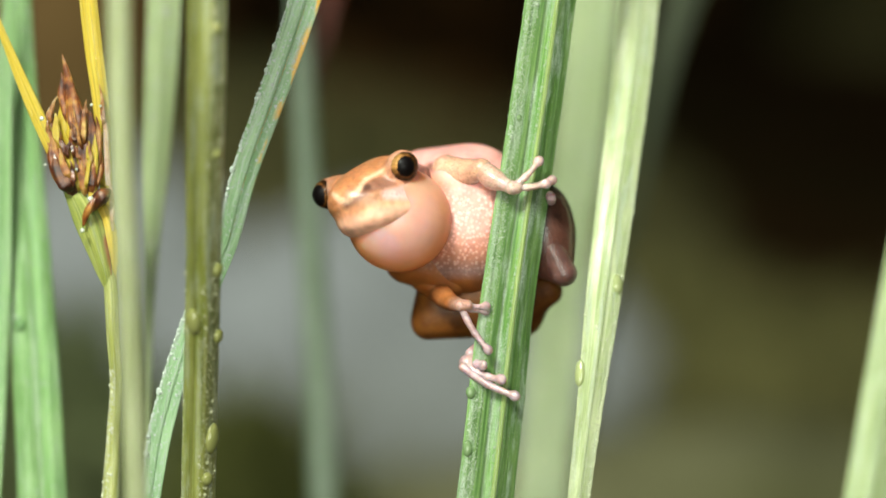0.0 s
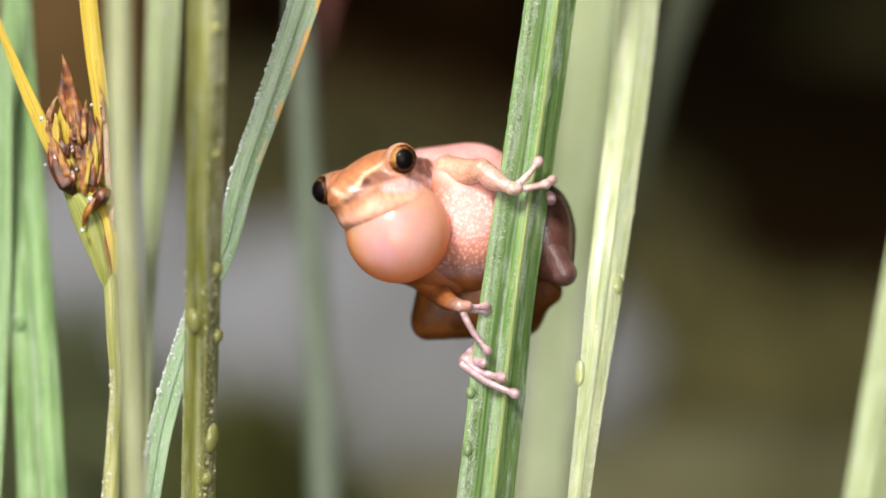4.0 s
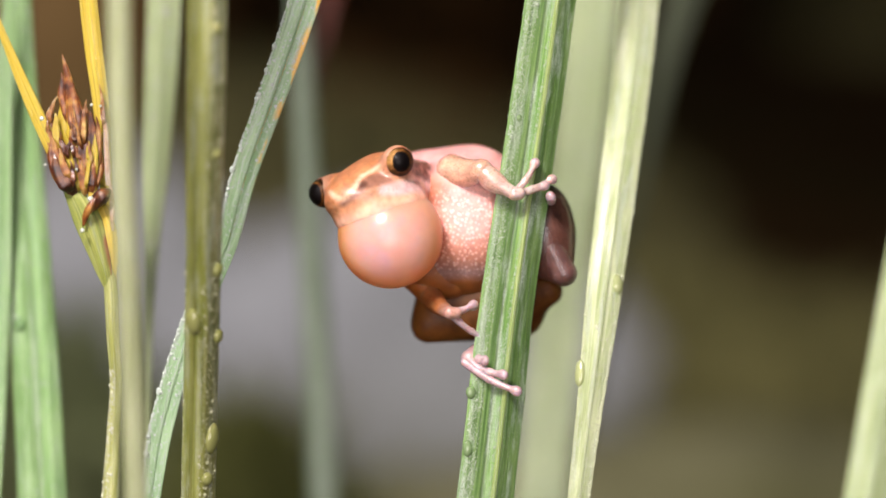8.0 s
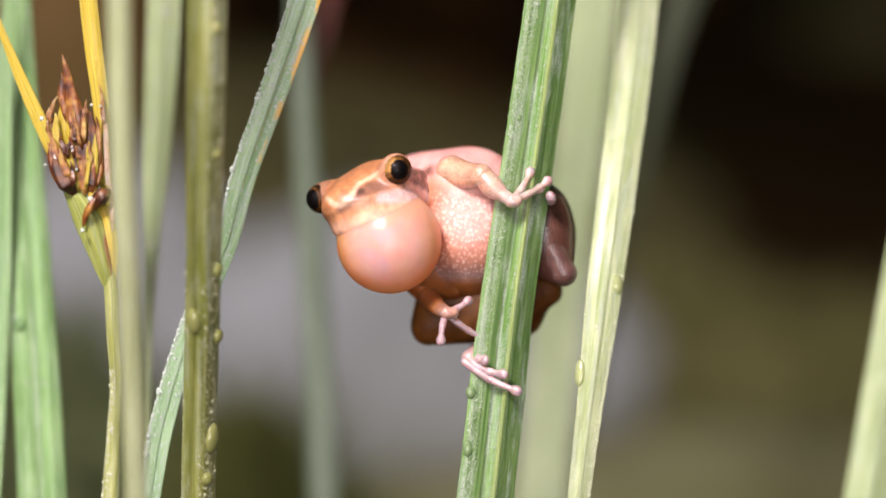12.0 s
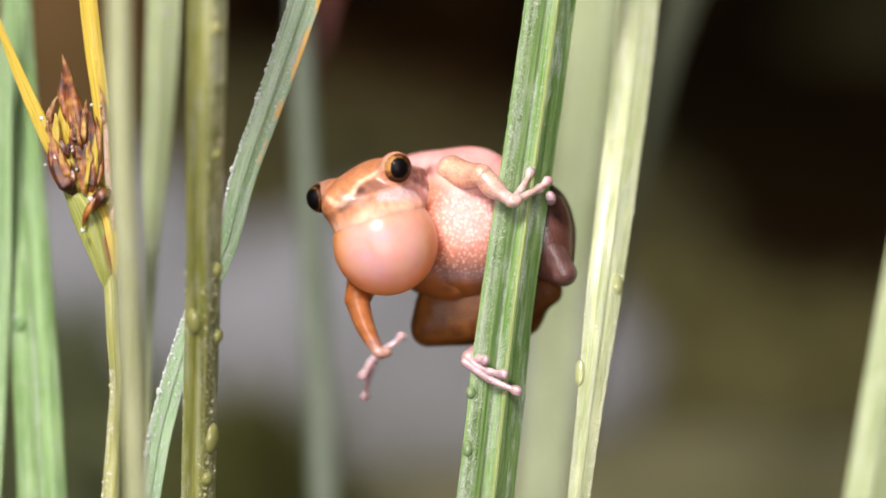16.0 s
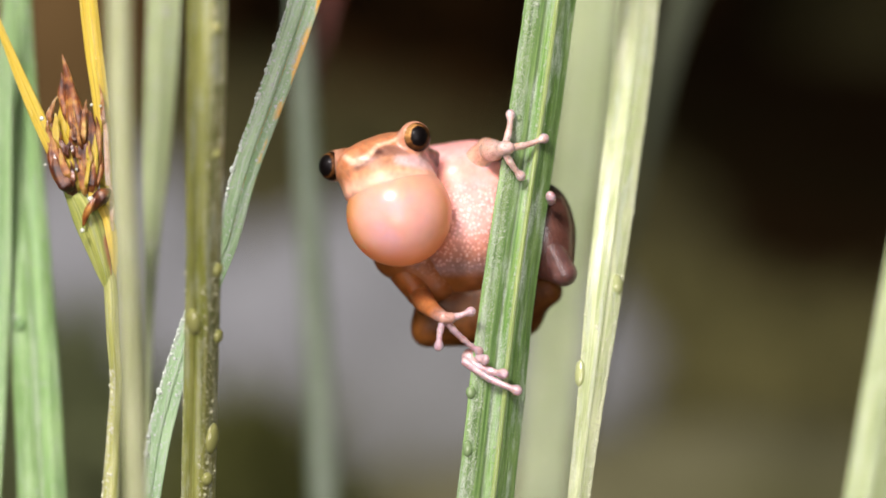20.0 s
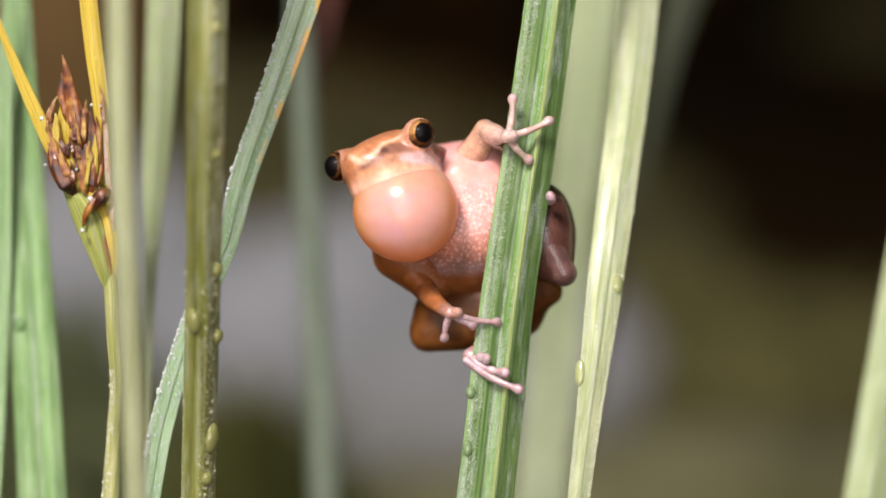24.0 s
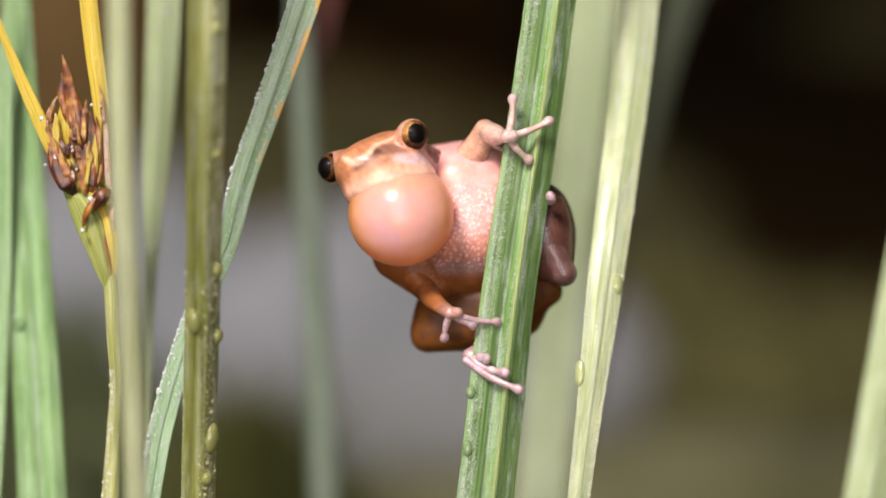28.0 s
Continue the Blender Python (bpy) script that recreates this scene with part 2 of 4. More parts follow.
def S(x, y, mm=0.0):
    """The same for a point that lies mm behind the stage, along the line of sight."""
    k = (250 + mm) / 250
    return Vector(((x - 784) / K * k, mm / 1000, (441 - y) / K * k))


def mesh_of(name, verts, faces, material, smooth=True):
    me = bpy.data.meshes.new(name)
    me.from_pydata([tuple(v) for v in verts], [], faces)
    me.materials.append(material)
    if smooth:
        me.polygons.foreach_set("use_smooth", [True] * len(me.polygons))
    me.update()
    return me


def thing(name, place, label, category, group="", kind=""):
    """An empty at a point of the stage; its parts are drawn in stage directions from there."""
    ob = new(name)
    ob.empty_display_size = 0.005
    ob.matrix_world = STAGE @ Matrix.Translation(place)
    return tagged(ob, label, category, group, kind)


def part(name, me, parent, label="", kind="", m=None):
    ob = new(name, me)
    ob.parent = parent
    if m is not None:
        ob.matrix_basis = m
    return tagged(ob, label, kind=kind)


def pigment(me, cols, rough=0.35):
    a = me.color_attributes.new("pigment", "FLOAT_COLOR", "POINT")
    c = np.ones((len(me.vertices), 4), np.float32)
    cols = np.asarray(cols, np.float32)
    c[:, :cols.shape[1]] = cols
    if cols.shape[1] == 3:
        c[:, 3] = rough
    a.data.foreach_set("color", c.ravel())
    return me


def ell(p, c, r):
    q = p - np.array(c, float)
    r = np.array(r, float)
    k0 = np.linalg.norm(q / r, axis=-1) + 1e-9
    k1 = np.linalg.norm(q / (r * r), axis=-1) + 1e-9
    return k0 * (k0 - 1) / k1


def cap(p, a, b, ra, rb):
    a, b = np.array(a, float), np.array(b, float)
    d = b - a
    h = np.clip(((p - a) @ d) / (d @ d), 0, 1)
    return np.linalg.norm(p - a - h[..., None] * d, axis=-1) - (ra + (rb - ra) * h)


def join(k, *ds):
    out = ds[0]
    for d in ds[1:]:
        h = np.clip(0.5 + 0.5 * (d - out) / k, 0, 1)
        out = d * (1 - h) + out * h - k * h * (1 - h)
    return out


def soft_form(f, lo, hi, step):
    """A closed skin round all points where f is below nought (surface nets)."""
    ax = [np.arange(l, h + step, step) for l, h in zip(lo, hi)]
    n = [len(a) for a in ax]
    P = np.stack(np.meshgrid(*ax, indexing="ij"), -1)
    d = f(P.reshape(-1, 3)).reshape(n)
    ins = d < 0
    c = [m - 1 for m in n]
    tot, cnt = np.zeros((*c, 3)), np.zeros(c)
    for axis in range(3):
        o = [a for a in range(3) if a != axis]
        for i in (0, 1):
            for j in (0, 1):
                s0 = [None] * 3
                s0[axis], s0[o[0]], s0[o[1]] = slice(0, c[axis]), slice(i, i + c[o[0]]), slice(j, j + c[o[1]])
                s1 = list(s0)
                s1[axis] = slice(1, n[axis])
                d0, d1 = d[tuple(s0)], d[tuple(s1)]
                cross = (d0 < 0) != (d1 < 0)
                tt = np.where(cross, d0 / np.where(cross, d0 - d1, 1), 0)
                pt = P[tuple(s0)].copy()
                pt[..., axis] += tt * step
                tot += pt * cross[..., None]
                cnt += cross
    live = cnt > 0
    index = -np.ones(c, int)
    index[live] = np.arange(live.sum())
    v = tot[live] / cnt[live][:, None]
    for _ in range(2):
        g = np.stack([(f(v + e) - f(v - e)) for e in np.eye(3) * step * 0.2], -1) / (step * 0.4)
        v = v - (np.clip(f(v), -step, step) / np.maximum((g * g).sum(-1), 0.2))[:, None] * g
    quads = []
    for axis in range(3):
        o = [(axis + 1) % 3, (axis + 2) % 3]
        s0, s1 = [slice(1, m - 1) for m in n], [slice(1, m - 1) for m in n]
        s0[axis], s1[axis] = slice(0, n[axis] - 1), slice(1, n[axis])
        a, b = ins[tuple(s0)], ins[tuple(s1)]
        for flip, where in ((False, a & ~b), (True, ~a & b)):
            at = np.argwhere(where)
            if not len(at):
                continue
            at[:, o[0]] += 1
            at[:, o[1]] += 1
            cs = []
            for du, dv in ((-1, -1), (0, -1), (0, 0), (-1, 0)):
                k = at.copy()
                k[:, o[0]] += du
                k[:, o[1]] += dv
                cs.append(index[k[:, 0], k[:, 1], k[:, 2]])
            q = np.stack(cs[::-1] if flip else cs, -1)
            quads.append(q)
    return v, np.concatenate(quads).tolist()


def stage_m(v):
    """From plan lengths (right, down, away) to stage metres."""
    v = np.asarray(v, float)
    return np.stack([v[..., 0], v[..., 2], -v[..., 1]], -1) / K


def catmull(pts, n):
    """Points along a smooth line through rows of numbers, evenly eased whatever the spacing of the rows."""
    p = np.array(pts, float)
    t = np.concatenate([[0], np.cumsum(np.linalg.norm(np.diff(p[:, :3], axis=0), axis=1))])
    d = np.diff(p, axis=0) / np.diff(t)[:, None]
    m = np.vstack([d[:1], [(d[i] * (t[i + 2] - t[i + 1]) + d[i + 1] * (t[i + 1] - t[i])) / (t[i + 2] - t[i]) for i in range(len(d) - 1)], d[-1:]])
    out = []
    for i in range(len(d)):
        h = t[i + 1] - t[i]
        for s in np.linspace(0, 1, n, endpoint=False):
            out.append((2 * s ** 3 - 3 * s * s + 1) * p[i] + (s ** 3 - 2 * s * s + s) * h * m[i]
                       + (3 * s * s - 2 * s ** 3) * p[i + 1] + (s ** 3 - s * s) * h * m[i + 1])
    out.append(p[-1])
    return np.array(out)


PROFILES = {
    "keel": ([-1, -0.55, -0.1, 0.0, 0.27, 0.36, 1], [-0.05, 0.02, 0.22, 0.18, -0.12, -0.08, 0.38], 0.07),
    "fold": ([-1, -0.3, 0.1, 1], [0.25, 0.1, -0.1, 0.2], 0.10),
    "flat": ([-1, 0, 1], [0.0, 0.08, 0.0], 0.09),
    "twin": ([-1, -0.5, 0.05, 0.5, 1], [0.2, -0.1, 0.14, -0.1, 0.2], 0.12),
    "round": ([-1, 0, 1], [0.0, 0.0, 0.0], 0.85),
}


def blade_rows(rows, tip=0.09, root=True, lean=(0.0, 0.0)):
    """Stage rows (x, y, z, half width) of a leaf, from plan rows (x, y, mm away, width), carried down to the soil and up to a tip."""
    p = []
    for x, y, mm, wide in rows:
        q = S(x, y, mm)
        p.append((q.x, q.y, q.z, wide / K / 2 * (250 + mm) / 250))
    p = np.array(p)
    if tip:
        d = (p[0] - p[1])[:3]
        d = d / np.linalg.norm(d)
        far = np.append(p[0][:3] + d * tip + np.array([lean[0], lean[1], 0]), p[0][3] * 0.15)
        mid = np.append(p[0][:3] + d * tip * 0.5 + np.array([lean[0], lean[1], 0]) * 0.3, p[0][3] * 0.8)
        p = np.vstack([far, mid, p])
    if root:
        d = (p[-1] - p[-2])[:3]
        d = d / np.linalg.norm(d)
        down = (0.11 + p[-1][2] * math.cos(math.radians(12)) - p[-1][1] * math.sin(math.radians(12)) + 0.008)
        go = down / max(0.3, -d[2] * math.cos(math.radians(12)))
        p = np.vstack([p, np.append(p[-1][:3] + d * go * 0.5, p[-1][3]), np.append(p[-1][:3] + d * go, p[-1][3] * 0.9)])
    return p


def blade(rows, profile="flat", around=36, per=22, ripple=0.012, seed=0):
    """Verts, faces, uvs of a leaf or stem with thickness along stage rows, and its lit grid for dew."""
    line = catmull(rows, per)
    us, ds, th = PROFILES[profile]
    ang = np.linspace(0, 2 * math.pi, around, endpoint=False)
    cu, su = np.cos(ang), np.sin(ang)
    depth = np.interp(cu, us, ds)
    rng = np.random.RandomState(seed)
    ph = rng.rand(around) * 6.28
    verts = []
    tang = np.gradient(line[:, :3], axis=0)
    along = np.concatenate([[0], np.cumsum(np.linalg.norm(np.diff(line[:, :3], axis=0), axis=1))])
    for i, (x, y, z, a) in enumerate(line):
        t = tang[i] / np.linalg.norm(tang[i])
        side = np.array([t[2], 0, -t[0]])
        side = side / np.linalg.norm(side) * (1 if side[0] > 0 else -1)
        back = np.cross(t, side)
        back = back if back[1] > 0 else -back
        wob = 1 + 0.006 * math.sin(along[i] * 420 + seed) + 0.004 * math.sin(along[i] * 1300 + 2 * seed)
        rip = ripple * (np.cos(ang * (around // 4)) + 0.25 * np.sin(along[i] * 500 + ph))
        off = depth + th * su * (1 + rip * 2) + rip
        verts.append(np.array([x, y, z]) + a * (cu[:, None] * wob * side + off[:, None] * back))
    n, m = len(line), around
    V = np.array(verts)
    faces = [(i * m + j, i * m + (j + 1) % m, (i + 1) * m + (j + 1) % m, (i + 1) * m + j) for i in range(n - 1) for j in range(m)]
    faces += [tuple(range(m - 1, -1, -1)), tuple((n - 1) * m + j for j in range(m))]
    uv = np.array([((cu[j] + 1) / 2, along[i] * 100) for i in range(n) for j in range(m)])
    return V, faces, uv


def blade_mesh(name, V, faces, uv, material):
    me = mesh_of(name, V.reshape(-1, 3), faces, material)
    layer = me.uv_layers.new(name="UVMap")
    idx = np.zeros(len(me.loops), int)
    me.loops.foreach_get("vertex_index", idx)
    layer.data.foreach_set("uv", uv[idx].ravel())
    return me


def bead(rings=5, seg=8):
    v, f = [(0, 0, 1.0)], []
    for i in range(1, rings + 1):
        a = math.pi * 0.62 * i / rings
        v += [(math.sin(a) * math.cos(2 * math.pi * j / seg), math.sin(a) * math.sin(2 * math.pi * j / seg), math.cos(a)) for j in range(seg)]
    f += [(0, 1 + j, 1 + (j + 1) % seg) for j in range(seg)]
    for i in range(rings - 1):
        f += [(1 + i * seg + j, 1 + (i + 1) * seg + j, 1 + (i + 1) * seg + (j + 1) % seg, 1 + i * seg + (j + 1) % seg) for j in range(seg)]
    f.append(tuple(1 + (rings - 1) * seg + j for j in range(seg - 1, -1, -1)))
    return np.array(v), f


BEAD = bead()


def lit_point(V, i, s):
    """Place and outward direction on the lit side of a leaf: row i, s from 0 (one edge) to 1."""
    m = V.shape[1]
    j = m // 2 + s * (m // 2 - 1) + 0.5
    j0 = int(j) % m
    a, b = V[i, j0], V[i, (j0 + 1) % m]
    p = a + (b - a) * (j - int(j))
    i2 = min(i + 1, len(V) - 1)
    t = V[i2, j0] - V[i2 - 1, j0]
    nrm = np.cross(b - a, t)
    nrm = nrm / (np.linalg.norm(nrm) + 1e-12)
    if nrm[1] > 0.25:
        nrm = -nrm
    return p, nrm


def beads_mesh(name, spots, material):
    """One mesh of many drops: (place, outward, radius, length)."""
    bv, bf = BEAD
    vs, fs = [], []
    for p, nrm, r, length in spots:
        z = Vector(nrm)
        x = Vector((0, 0, 1)).cross(z)
        x = x.normalized() if x.length > 1e-6 else Vector((1, 0, 0))
        y = z.cross(x)
        k = len(vs) * len(bv)
        vs.append(np.array(p) + r * (bv[:, :1] * np.array(x) + bv[:, 1:2] * np.array(y) * length + (bv[:, 2:] + 0.1) * 0.6 * np.array(z)))
        fs += [tuple(q + k for q in f) for f in bf]
    return mesh_of(name, np.concatenate(vs), fs, material)


def leaf_plant(name, rows, material, profile, label, category, dew=0, dew_band=(0.05, 0.95), dew_size=(0.00006, 0.00016),
               drops=(), tip=0.09, root=True, lean=(0, 0), seed=1, group="", part_name="blade", around=36, rib=None, more=(), y_range=(-60, 960)):
    """A rooted leaf with its dew. drops: (plan y, place across, radius in mm, length)."""
    R = blade_rows(rows, tip, root, lean)
    base = Vector(R[-1][:3]) if root else Vector(R[len(R) // 2][:3])
    R[:, :3] -= np.array(base)
    V, faces, uv = blade(R, profile, around, seed=seed)
    ob = thing(name, base, label, category, group)
    body = part(part_name, blade_mesh(name, V, faces, uv, material), ob)
    if rib is not None:
        rib_mat = material if material.name != "perch_leaf" else M_RIB
        line = np.array([lit_point(V, k, rib)[0] for k in range(len(V))])
        wide = np.linalg.norm(V[:, 0] - V[:, V.shape[1] // 2], axis=1) * 0.045
        keep = slice(4, len(V) - 1, 3)
        Vr, fr, ur = blade(np.column_stack([line, wide])[keep], "round", 10, 2, 0.0, seed)
        part("midrib", blade_mesh("midrib", Vr, fr, ur, rib_mat), ob, "raised midrib")
    rng = random.Random(seed)
    zs = V[:, :, 2].mean(1) + base.z
    ys = 441 - zs * K / ((250 + (V[:, :, 1].mean(1) + base.y) * 1000) / 250)
    inside = [i for i in range(1, len(V) - 1) if y_range[0] < ys[i] < y_range[1]]
    if dew:
        spots = []
        steps = [abs(ys[min(i + 1, len(ys) - 1)] - ys[i]) for i in inside]
        lot = [(i, dew_band, dew_size) for i in rng.choices(inside, steps, k=dew)]
        for count, wide_band, big in more:
            lot += [(i, wide_band, big) for i in rng.choices(inside, steps, k=count)]
        for i, s_band, size in lot:
            s = rng.uniform(*s_band)
            p, nrm = lit_point(V, i, s)
            q, _n = lit_point(V, min(i + 1, len(V) - 2), s)
            spots.append((p + (q - p) * rng.random(), nrm, rng.uniform(*size) * (2.0 if rng.random() < 0.06 else 1), rng.uniform(0.9, 1.4)))
        part("dew", beads_mesh("dew", spots, DROPS[material.name][1]), ob, "tiny dew beads, sparkle put into their pale colour", "stuff")
    for y, s, r, length in drops:
        i = min(inside, key=lambda k: abs(ys[k] - y))
        p, nrm = lit_point(V, i, s)
        part("water_drop", beads_mesh("water_drop", [(p, nrm, r / 1000, length)], DROPS[material.name][0]), ob, "large clear water drop")
    return ob, V, base


# ---------------------------------------------------------------- ground and distance
def ground_sheet():
    xs = np.concatenate([[-60, -20, -6, -2.5], np.linspace(-1.2, 1.2, 70), [2.5, 6, 20, 60]])
    ys = np.concatenate([[-60, -20, -6, -2], np.linspace(-0.8, 2.2, 80), [4, 9, 25, 60]])
    v = []
    for y in ys:
        for x in xs:
            z = 0.012 * noise.noise((x * 6, y * 6, 0.3)) + 0.006 * noise.noise((x * 19, y * 19, 4.0))
            near = math.exp(-((x * x + (y - 0.05) ** 2) / 0.09))
            v.append((x, y, z * (1 - near)))
    n = len(xs)
    f = [(j * n + i, j * n + i + 1, (j + 1) * n + i + 1, (j + 1) * n + i) for j in range(len(ys) - 1) for i in range(n - 1)]
    ob = new("ground", mesh_of("ground", v, f, M_MUD))
    return tagged(ob, "dark wet marsh mud with leaf litter", "ground", kind="structure")


def stone(place, size, seed, label, material, name="stone", fine=5, group=""):
    bm = bmesh.new()
    bmesh.ops.create_icosphere(bm, subdivisions=fine, radius=1)
    for v in bm.verts:
        p = v.co.copy()
        k = 1 + 0.16 * noise.noise(p * 1.3 + Vector((seed, 0, 0))) + 0.05 * noise.noise(p * 4 + Vector((0, seed, 0))) + 0.015 * noise.noise(p * 13)
        v.co = Vector((p.x * size[0], p.y * size[1], p.z * size[2])) * k
    me = bpy.data.meshes.new(name)
    bm.to_mesh(me)
    bm.free()
    me.materials.append(material)
    me.polygons.foreach_set("use_smooth", [True] * len(me.polygons))
    ob = new(name, me)
    ob.matrix_world = Matrix.Translation(place)
    return tagged(ob, label, "stone", group)


def moss_cushion(place, size, seed, label, material, blades=1400):
    """A mound with short shoots all over it."""
    ob = new("moss_cushion")
    ob.matrix_world = Matrix.Translation(place)
    tagged(ob, label, "moss")
    rng = random.Random(seed)
    bm = bmesh.new()
    bmesh.ops.create_icosphere(bm, subdivisions=4, radius=1)
    for v in bm.verts:
        p = v.co.copy()
        k = 1 + 0.22 * noise.noise(p * 2 + Vector((seed, 1, 0))) + 0.06 * noise.noise(p * 7)
        v.co = Vector((p.x * size[0], p.y * size[1], max(p.z, -0.3) * size[2])) * k
    me = bpy.data.meshes.new("mound")
    bm.to_mesh(me)
    top = [(v.co.copy(), v.normal.copy()) for v in bm.verts if v.co.z > -0.1 * size[2]]
    bm.free()
    me.materials.append(material)
    me.polygons.foreach_set("use_smooth", [True] * len(me.polygons))
    part("mound", me, ob)
    vs, fs = [], []
    for _ in range(blades):
        p, n = rng.choice(top)
        p = p + Vector((rng.uniform(-1, 1), rng.uniform(-1, 1), rng.uniform(-1, 1))) * 0.004
        d = (n + Vector((rng.uniform(-.6, .6), rng.uniform(-.6, .6), rng.uniform(0, .8)))).normalized()
        s = d.cross(Vector((rng.random(), rng.random(), rng.random()))).normalized() * 0.0012
        s2 = d.cross(s).normalized() * 0.0012
        k, h = len(vs), rng.uniform(0.006, 0.016)
        vs += [p + s, p - s * 0.5 + s2, p - s * 0.5 - s2, p + d * h]
        fs += [(k, k + 1, k + 3), (k + 1, k + 2, k + 3), (k + 2, k, k + 3)]
    part("shoot_cover", mesh_of("shoot_cover", vs, fs, material, False), ob, "short olive moss shoots", "stuff")
    return ob


def on_ground(x, mm):
    """World place on the soil under the line of sight to plan x at that distance behind the stage."""
    p = STAGE @ S(x, 441, mm)
    return Vector((p.x, p.y, 0))


ground_sheet()
stone(on_ground(605, 270) + Vector((0, 0, 0.008)), (0.056, 0.03, 0.054), 3, "pale grey weathered stone lying in the mud", M_STONE)
stone(on_ground(968, 285) + Vector((0, 0, 0.006)), (0.028, 0.03, 0.040), 8, "smaller pale grey stone lying in the mud", M_STONE)
moss_cushion(on_ground(680, 430), (0.085, 0.05, 0.050), 21, "dull olive moss bank behind the stones", M_BANK)
stone(on_ground(165, 300) + Vector((0, 0, 0.006)), (0.048, 0.03, 0.064), 14, "smaller pale grey stone lying in the mud", M_STONE)
moss_cushion(on_ground(430, 400), (0.06, 0.04, 0.062), 23, "dull olive moss bank behind the stones", M_BANK)
moss_cushion(on_ground(1310, 300), (0.056, 0.05, 0.031), 5, "olive moss cushion on the wet mud", M_OLIVEMOSS)
moss_cushion(on_ground(1760, 1050), (0.09, 0.06, 0.03), 31, "olive moss bank far behind the leaves", M_BANK)
moss_cushion(on_ground(1640, 320), (0.05, 0.05, 0.013), 6, "olive moss cushion on the wet mud", M_BANK)
moss_cushion(on_ground(450, 165), (0.014, 0.02, 0.038), 9, "low olive moss cushion on the wet mud", M_MOSS)
stone(on_ground(1270, 225), (0.066, 0.03, 0.030), 10, "low silt-covered olive-grey stone in the mud", M_SILT)
moss_cushion(on_ground(90, 260), (0.05, 0.03, 0.030), 12, "green moss cushion on the wet mud", M_GREENMOSS)


# pebbles thinning out round the stones
_r = random.Random(11)
for _i in range(70):
    _u, _v = _r.gauss(0, 1), _r.gauss(0, 1)
    _x, _mm = 760 + 300 * _u, 330 + 55 * _v
    _s = _r.uniform(0.005, 0.013) * (1.2 if abs(_u) < 1 else 0.9)
    _grey = _r.random() < 0.65
    stone(on_ground(_x, max(215, _mm)) + Vector((0, 0, _s * 0.35)), (_s * _r.uniform(0.9, 1.6), _s, _s * _r.uniform(0.6, 0.9)), _i * 1.7,
          "small grey pebble half sunk in the mud" if _grey else "small olive silt-coated pebble in the mud", M_STONE if _grey else M_SILT, "pebble", 3, "pebbles in the mud")


def dead_leaf(place, length, width, turn, seed, label):
    """A curled brown leaf lying on the litter."""
    vs, fs = [], []
    n, m = 18, 7
    for i in range(n):
        s = i / (n - 1)
        wide = width * math.sin(math.pi * min(1, s * 0.95 + 0.03)) ** 0.7
        for layer in (0, 1):
            for j in range(m):
                u = j / (m - 1) * 2 - 1
                vs.append((u * wide, (s - 0.5) * length, 0.35 * wide * abs(u) + 0.02 * math.sin(s * 5 + seed) - 0.0006 * layer))
    for i in range(n - 1):
        for j in range(m - 1):
            a, b = i * 2 * m + j, (i + 1) * 2 * m + j
            fs += [(a, a + 1, b + 1, b), (a + m, b + m, b + m + 1, a + m + 1)]
    ob = new("dead_leaf")
    part("leaf_blade", mesh_of("leaf_blade", vs, fs, M_LITTER), ob)
    rib = [((u * 0.0009 * (1 - 0.7 * s)), (s - 0.54) * length * 1.08, 0.02 * math.sin(s * 5 + seed) + h * 0.0012) for s in (0, 0.25, 0.5, 0.75, 1) for u, h in ((-1, 0), (0, 1), (1, 0), (0, -1))]
    part("midrib", mesh_of("midrib", rib, [(4 * i + j, 4 * i + (j + 1) % 4, 4 * i + 4 + (j + 1) % 4, 4 * i + 4 + j) for i in range(4) for j in range(4)], M_LITTER), ob)
    ob.matrix_world = Matrix.Translation(place) @ pose(0, 0, 0.012, 8, 10 * math.sin(seed), turn)
    return tagged(ob, label, "leaf", "dead leaves on the mud")


for _x, _t2 in ((40, 20), (150, -15)):
    _lf = dead_leaf(on_ground(_x, 430), 0.18, 0.03, _t2, _x, "upright tawny dead leaf stuck in the mud")
    for _p in _lf.children:
        _p.data.materials[0] = M_TAWNY
    _lf.matrix_world = Matrix.Translation(on_ground(_x, 430) + Vector((0, 0, 0.08))) @ pose(0, 0, 0, 78, _t2 * 0.3, _t2)


_r = random.Random(4)
for _i in range(26):
    dead_leaf(on_ground(_r.uniform(-300, 1800), _r.uniform(520, 1300)) + Vector((0, 0, 0.004)), _r.uniform(0.06, 0.12), _r.uniform(0.015, 0.03),
              _r.uniform(0, 360), _i, "curled dark brown dead leaf on wet mud")

# ---------------------------------------------------------------- reeds and leaves
SEDGES = "sedge leaves round the frog"
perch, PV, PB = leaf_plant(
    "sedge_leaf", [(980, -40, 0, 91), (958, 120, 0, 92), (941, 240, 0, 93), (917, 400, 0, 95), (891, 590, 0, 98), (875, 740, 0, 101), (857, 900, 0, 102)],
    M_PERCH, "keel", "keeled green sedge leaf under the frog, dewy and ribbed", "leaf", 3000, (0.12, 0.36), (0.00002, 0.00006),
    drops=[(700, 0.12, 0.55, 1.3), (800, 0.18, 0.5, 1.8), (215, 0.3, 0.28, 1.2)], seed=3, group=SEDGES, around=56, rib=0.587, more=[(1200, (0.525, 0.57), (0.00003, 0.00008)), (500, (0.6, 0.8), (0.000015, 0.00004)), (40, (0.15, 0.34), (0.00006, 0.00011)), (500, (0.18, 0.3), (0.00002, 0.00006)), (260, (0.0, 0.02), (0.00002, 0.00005))])
